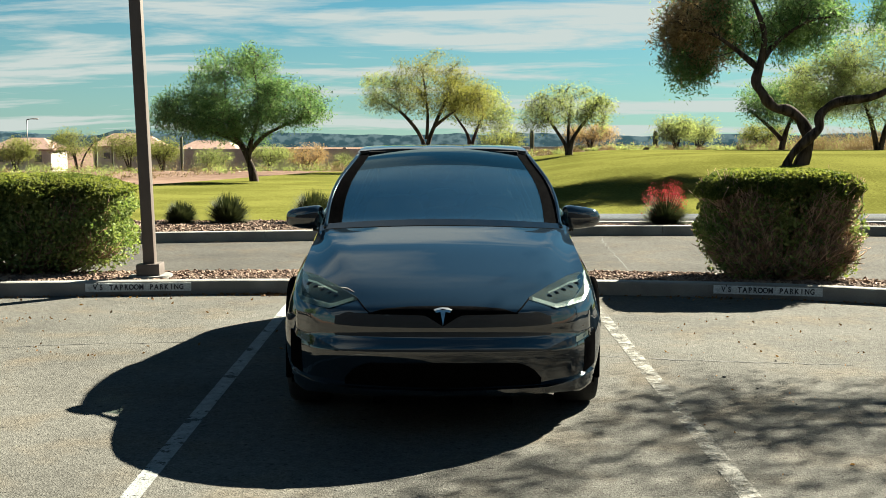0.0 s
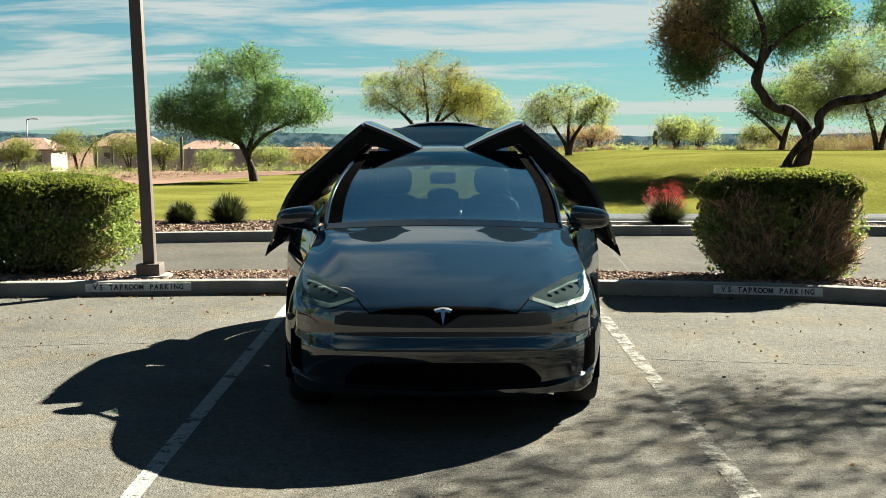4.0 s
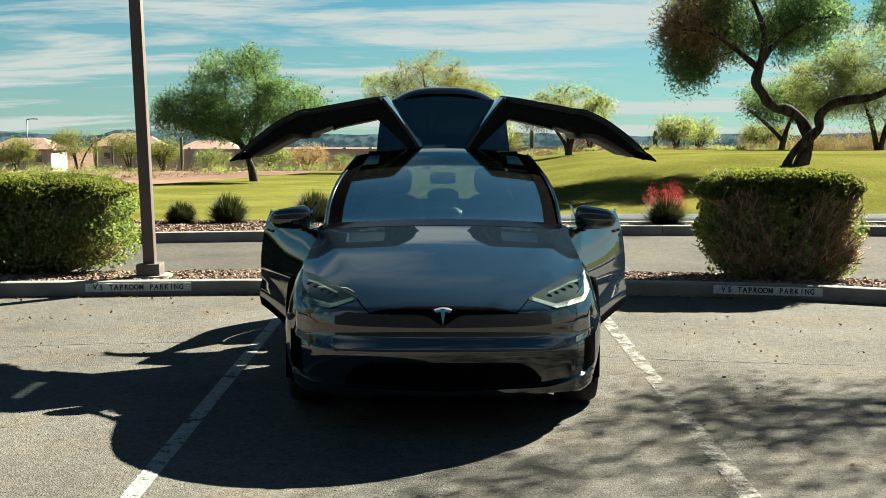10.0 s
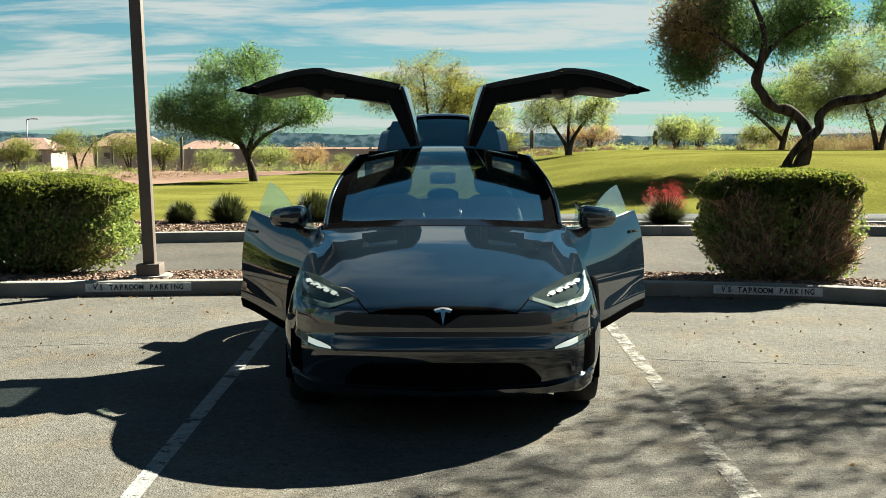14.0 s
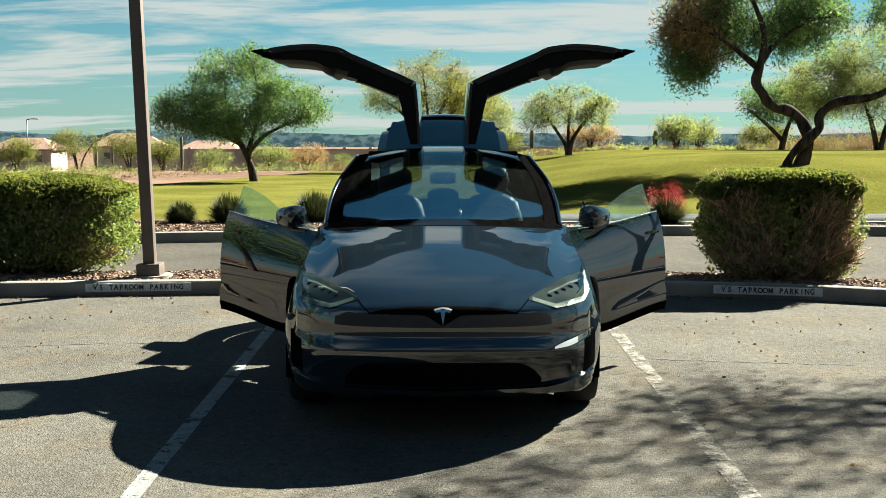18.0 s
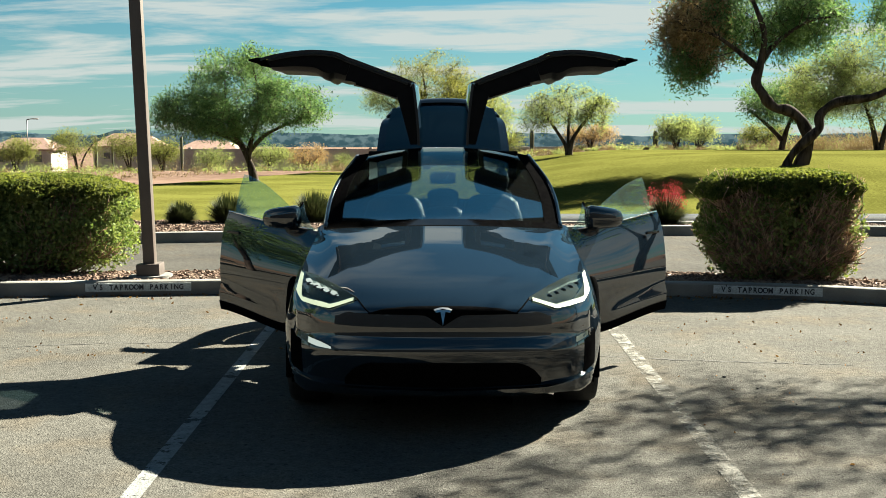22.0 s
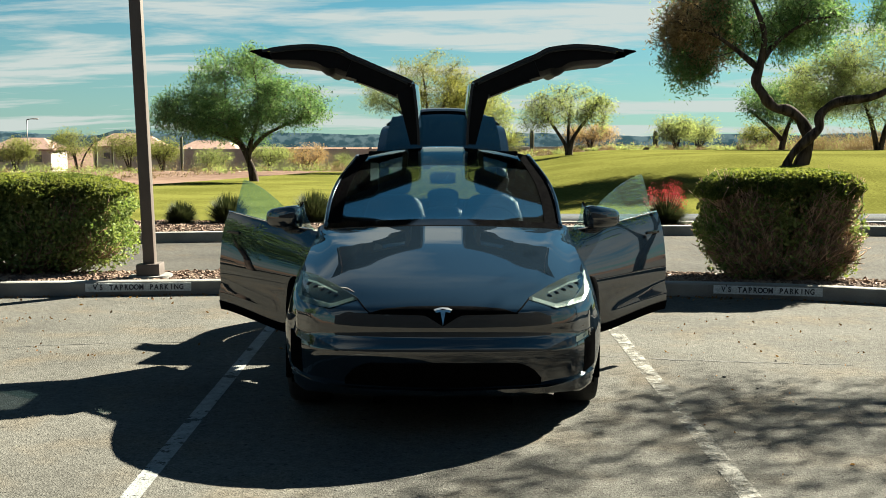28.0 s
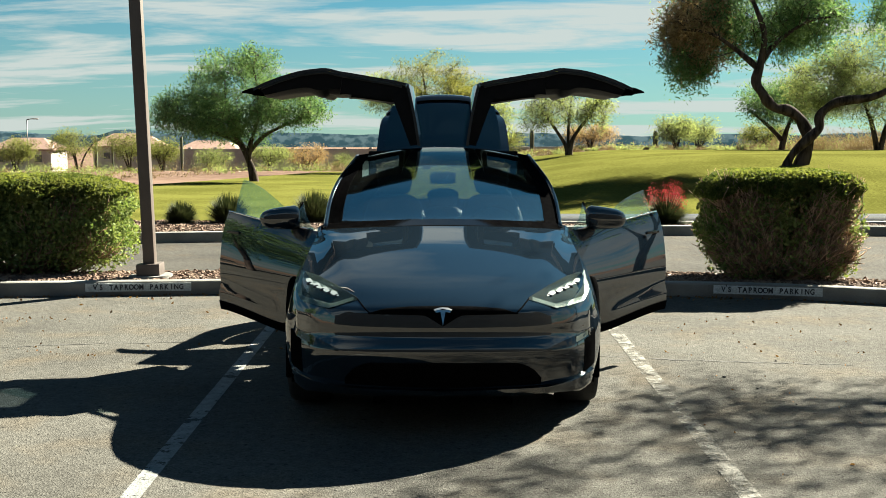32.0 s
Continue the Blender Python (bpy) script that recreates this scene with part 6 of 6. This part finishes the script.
SWING = curve([(0, 0), (0.6, 0.5), (2, 5.5), (3.5, 11), (5.5, 13.5), (6, 15), (9, 21), (13, 28.5), (18.4, 41), (32, 41)])
LIFT = curve([(0, 0), (1, 10), (2, 33), (3, 39.7), (3.5, 42.4), (5.5, 52), (6, 54.5), (7, 59), (8, 63), (9, 68.5), (9.5, 70.5), (10.5, 70.5), (11, 68.5), (11.5, 63), (12, 56), (12.5, 49), (13, 47), (13.5, 47), (14, 50.5), (14.5, 55), (15.5, 63.5), (16.5, 63.5), (17, 60.5), (17.5, 55), (18, 50), (18.5, 48.5), (19, 49), (19.5, 53), (20, 59), (20.5, 61.5), (21, 63.5), (21.5, 63.5), (22, 62), (22.5, 58.5), (23, 52), (23.5, 48.5), (24, 48.5), (24.5, 51), (25, 55), (25.5, 60), (26.4, 63.5), (27.5, 61), (28, 54.5), (28.5, 49.5), (29, 48.5), (29.5, 48.8), (30, 52), (30.5, 57.5), (31, 61), (31.5, 63), (32, 64.5)])
FOLD = curve([(0, 12), (1, 10), (3, 4), (5.5, 2), (10.5, 4), (11, 40), (11.5, 74), (12, 74), (12.5, 50), (13, 25), (13.5, 20), (14, 45), (14.5, 66), (15.2, 70), (16.5, 25), (17, 30), (17.5, 55), (18, 85), (18.5, 60), (19, 38), (19.5, 28), (20, 36), (20.5, 52), (21, 75), (21.5, 72), (22, 48), (22.5, 30), (23, 28), (23.5, 45), (24, 68), (24.5, 82), (25, 52), (25.5, 36), (26.2, 28), (27, 70), (27.5, 84), (28, 60), (28.5, 38), (29, 28), (29.5, 38), (30, 60), (30.5, 82), (31, 64), (31.5, 44), (32, 28)])
RAISE = {-1: curve([(0, 0.9), (1.5, 0.9), (4, 0.1), (10.2, 0.25), (11, 0.42), (12, 0.66), (13, 0.96), (14, 0.75), (14.6, 0.65), (15.5, 0.88), (16.5, 0.8), (17, 0.75), (18, 0.70), (18.4, 0.74), (19, 0.89), (19.5, 0.85), (20, 0.69), (21, 0.63), (22, 0.89), (22.5, 0.85), (23, 0.70), (24, 0.66), (24.5, 0.72), (25, 0.84), (25.5, 0.85), (26.5, 0.65), (27.5, 0.78), (28, 0.80), (28.5, 0.78), (29, 0.64), (30, 0.68), (31, 0.88), (32, 0.80)]),
         1: curve([(0, 0.9), (1.5, 0.9), (4, 0.1), (10.2, 0.25), (11, 0.42), (12, 0.70), (13, 0.91), (14, 0.70), (14.6, 0.62), (15.5, 0.86), (16.5, 0.82), (17, 0.73), (18, 0.73), (19, 0.84), (19.5, 0.82), (20, 0.66), (21, 0.75), (22, 0.84), (22.5, 0.8), (23, 0.61), (24, 0.61), (24.5, 0.74), (25, 0.89), (25.5, 0.88), (26.5, 0.65), (27.5, 0.82), (28, 0.89), (28.5, 0.80), (29, 0.62), (30, 0.68), (31, 0.88), (31.5, 0.74), (32, 0.62)])}
# seconds at which each amber signal and each running light is lit
AMBER_ON = {1: [(0.8, 1.7), (2.3, 3.7), (5.2, 5.8), (6.3, 6.7), (8.3, 8.7), (11.3, 11.7), (12.8, 13.2), (16.3, 17.7), (19.8, 20.2), (21.3, 21.7), (22.8, 23.7), (23.8, 25.2), (28.8, 29.7)],
            -1: [(0.8, 1.7), (2.3, 3.7), (5.2, 7.2), (11.3, 11.7), (16.3, 17.7), (19.8, 20.2), (21.3, 21.7), (22.8, 23.7), (24.3, 25.7), (29.8, 30.2)]}
FOG_ON = {1: [(10.3, 11.2), (11.8, 12.7), (13.3, 14.4), (17.8, 18.3), (25.3, 25.7)], -1: [(10.3, 11.2), (11.8, 12.7), (13.3, 14.4), (21.8, 22.2), (23.8, 24.2)]}
BEAM_ON = {1: [(1.3, 1.7), (2.8, 3.2), (6.8, 7.2), (8.3, 8.7), (10.3, 12.4), (13.8, 14.4), (19.8, 20.3), (22.8, 25.7), (28.8, 29.7), (31.8, 31.95)], -1: [(2.8, 3.2), (5.8, 6.2), (10.8, 12.4), (13.8, 14.4), (17.3, 17.7), (18.8, 19.7), (20.8, 25.7), (30.3, 30.7), (31.8, 31.95)]}
LED_ON = {1: [(7.8, 8.7), (10.3, 10.7), (19.3, 20.7), (20.8, 25.7), (28.8, 29.3)], -1: [(5.3, 5.8), (7.8, 8.3), (19.8, 25.7)]}


def motions():
    ts = [i * 0.25 for i in range(129)]
    for s in (1, -1):
        up, h0 = FALCON_UP[s]
        low, h1 = FALCON_LOW[s]
        walk(up, [(t, turn_about(h0, "Y", -s * INNER(t))) for t in ts])
        walk(low, [(t, turn_about(h0 + Matrix.Rotation(radians(-s * INNER(t)), 3, "Y") @ (h1 - h0), "Y", -s * OUTER(t))) for t in ts])
        walk(FRONT_DOOR[s], [(t, turn_about(HINGE_F[s], "Z", -s * SWING(t))) for t in ts])
        mir, m0 = WING_MIRROR[s]
        walk(mir, [(t, turn_about(m0, "Z", s * FOLD(t))) for t in ts])
        walk(FRONT_GLASS[s], [(t, pose(0.12 * s * (1 - RAISE[s](t)) * 0.25, 0.05 * (1 - RAISE[s](t)), -0.46 * (1 - RAISE[s](t)))) for t in ts])
    walk(gate, [(t, turn_about(HINGE_G, "X", LIFT(t))) for t in ts])
    # a lamp strip shows at its slot while lit and draws back into the body when off
    for k, s in enumerate((1, -1)):
        for ob, spans, back in ((INDICATORS[k], AMBER_ON[s], 0.05), (LIGHTS[k], LED_ON[s], 0.05), (FOGS[k], FOG_ON[s], 0.05), (BEAMS[k], BEAM_ON[s], 0.05)):
            rows = [(0.0, pose(0, back, 0))]
            for a, b in spans:
                rows += [(a - 0.034, pose(0, back, 0)), (a, pose(0, 0, 0)), (b, pose(0, 0, 0)), *([(b + 0.034, pose(0, back, 0))] if b < 31.8 else [])]
            rows.append((32.0, pose(0, 0 if spans[-1][1] > 31.8 else back, 0)))
            walk(ob, rows)


motions()
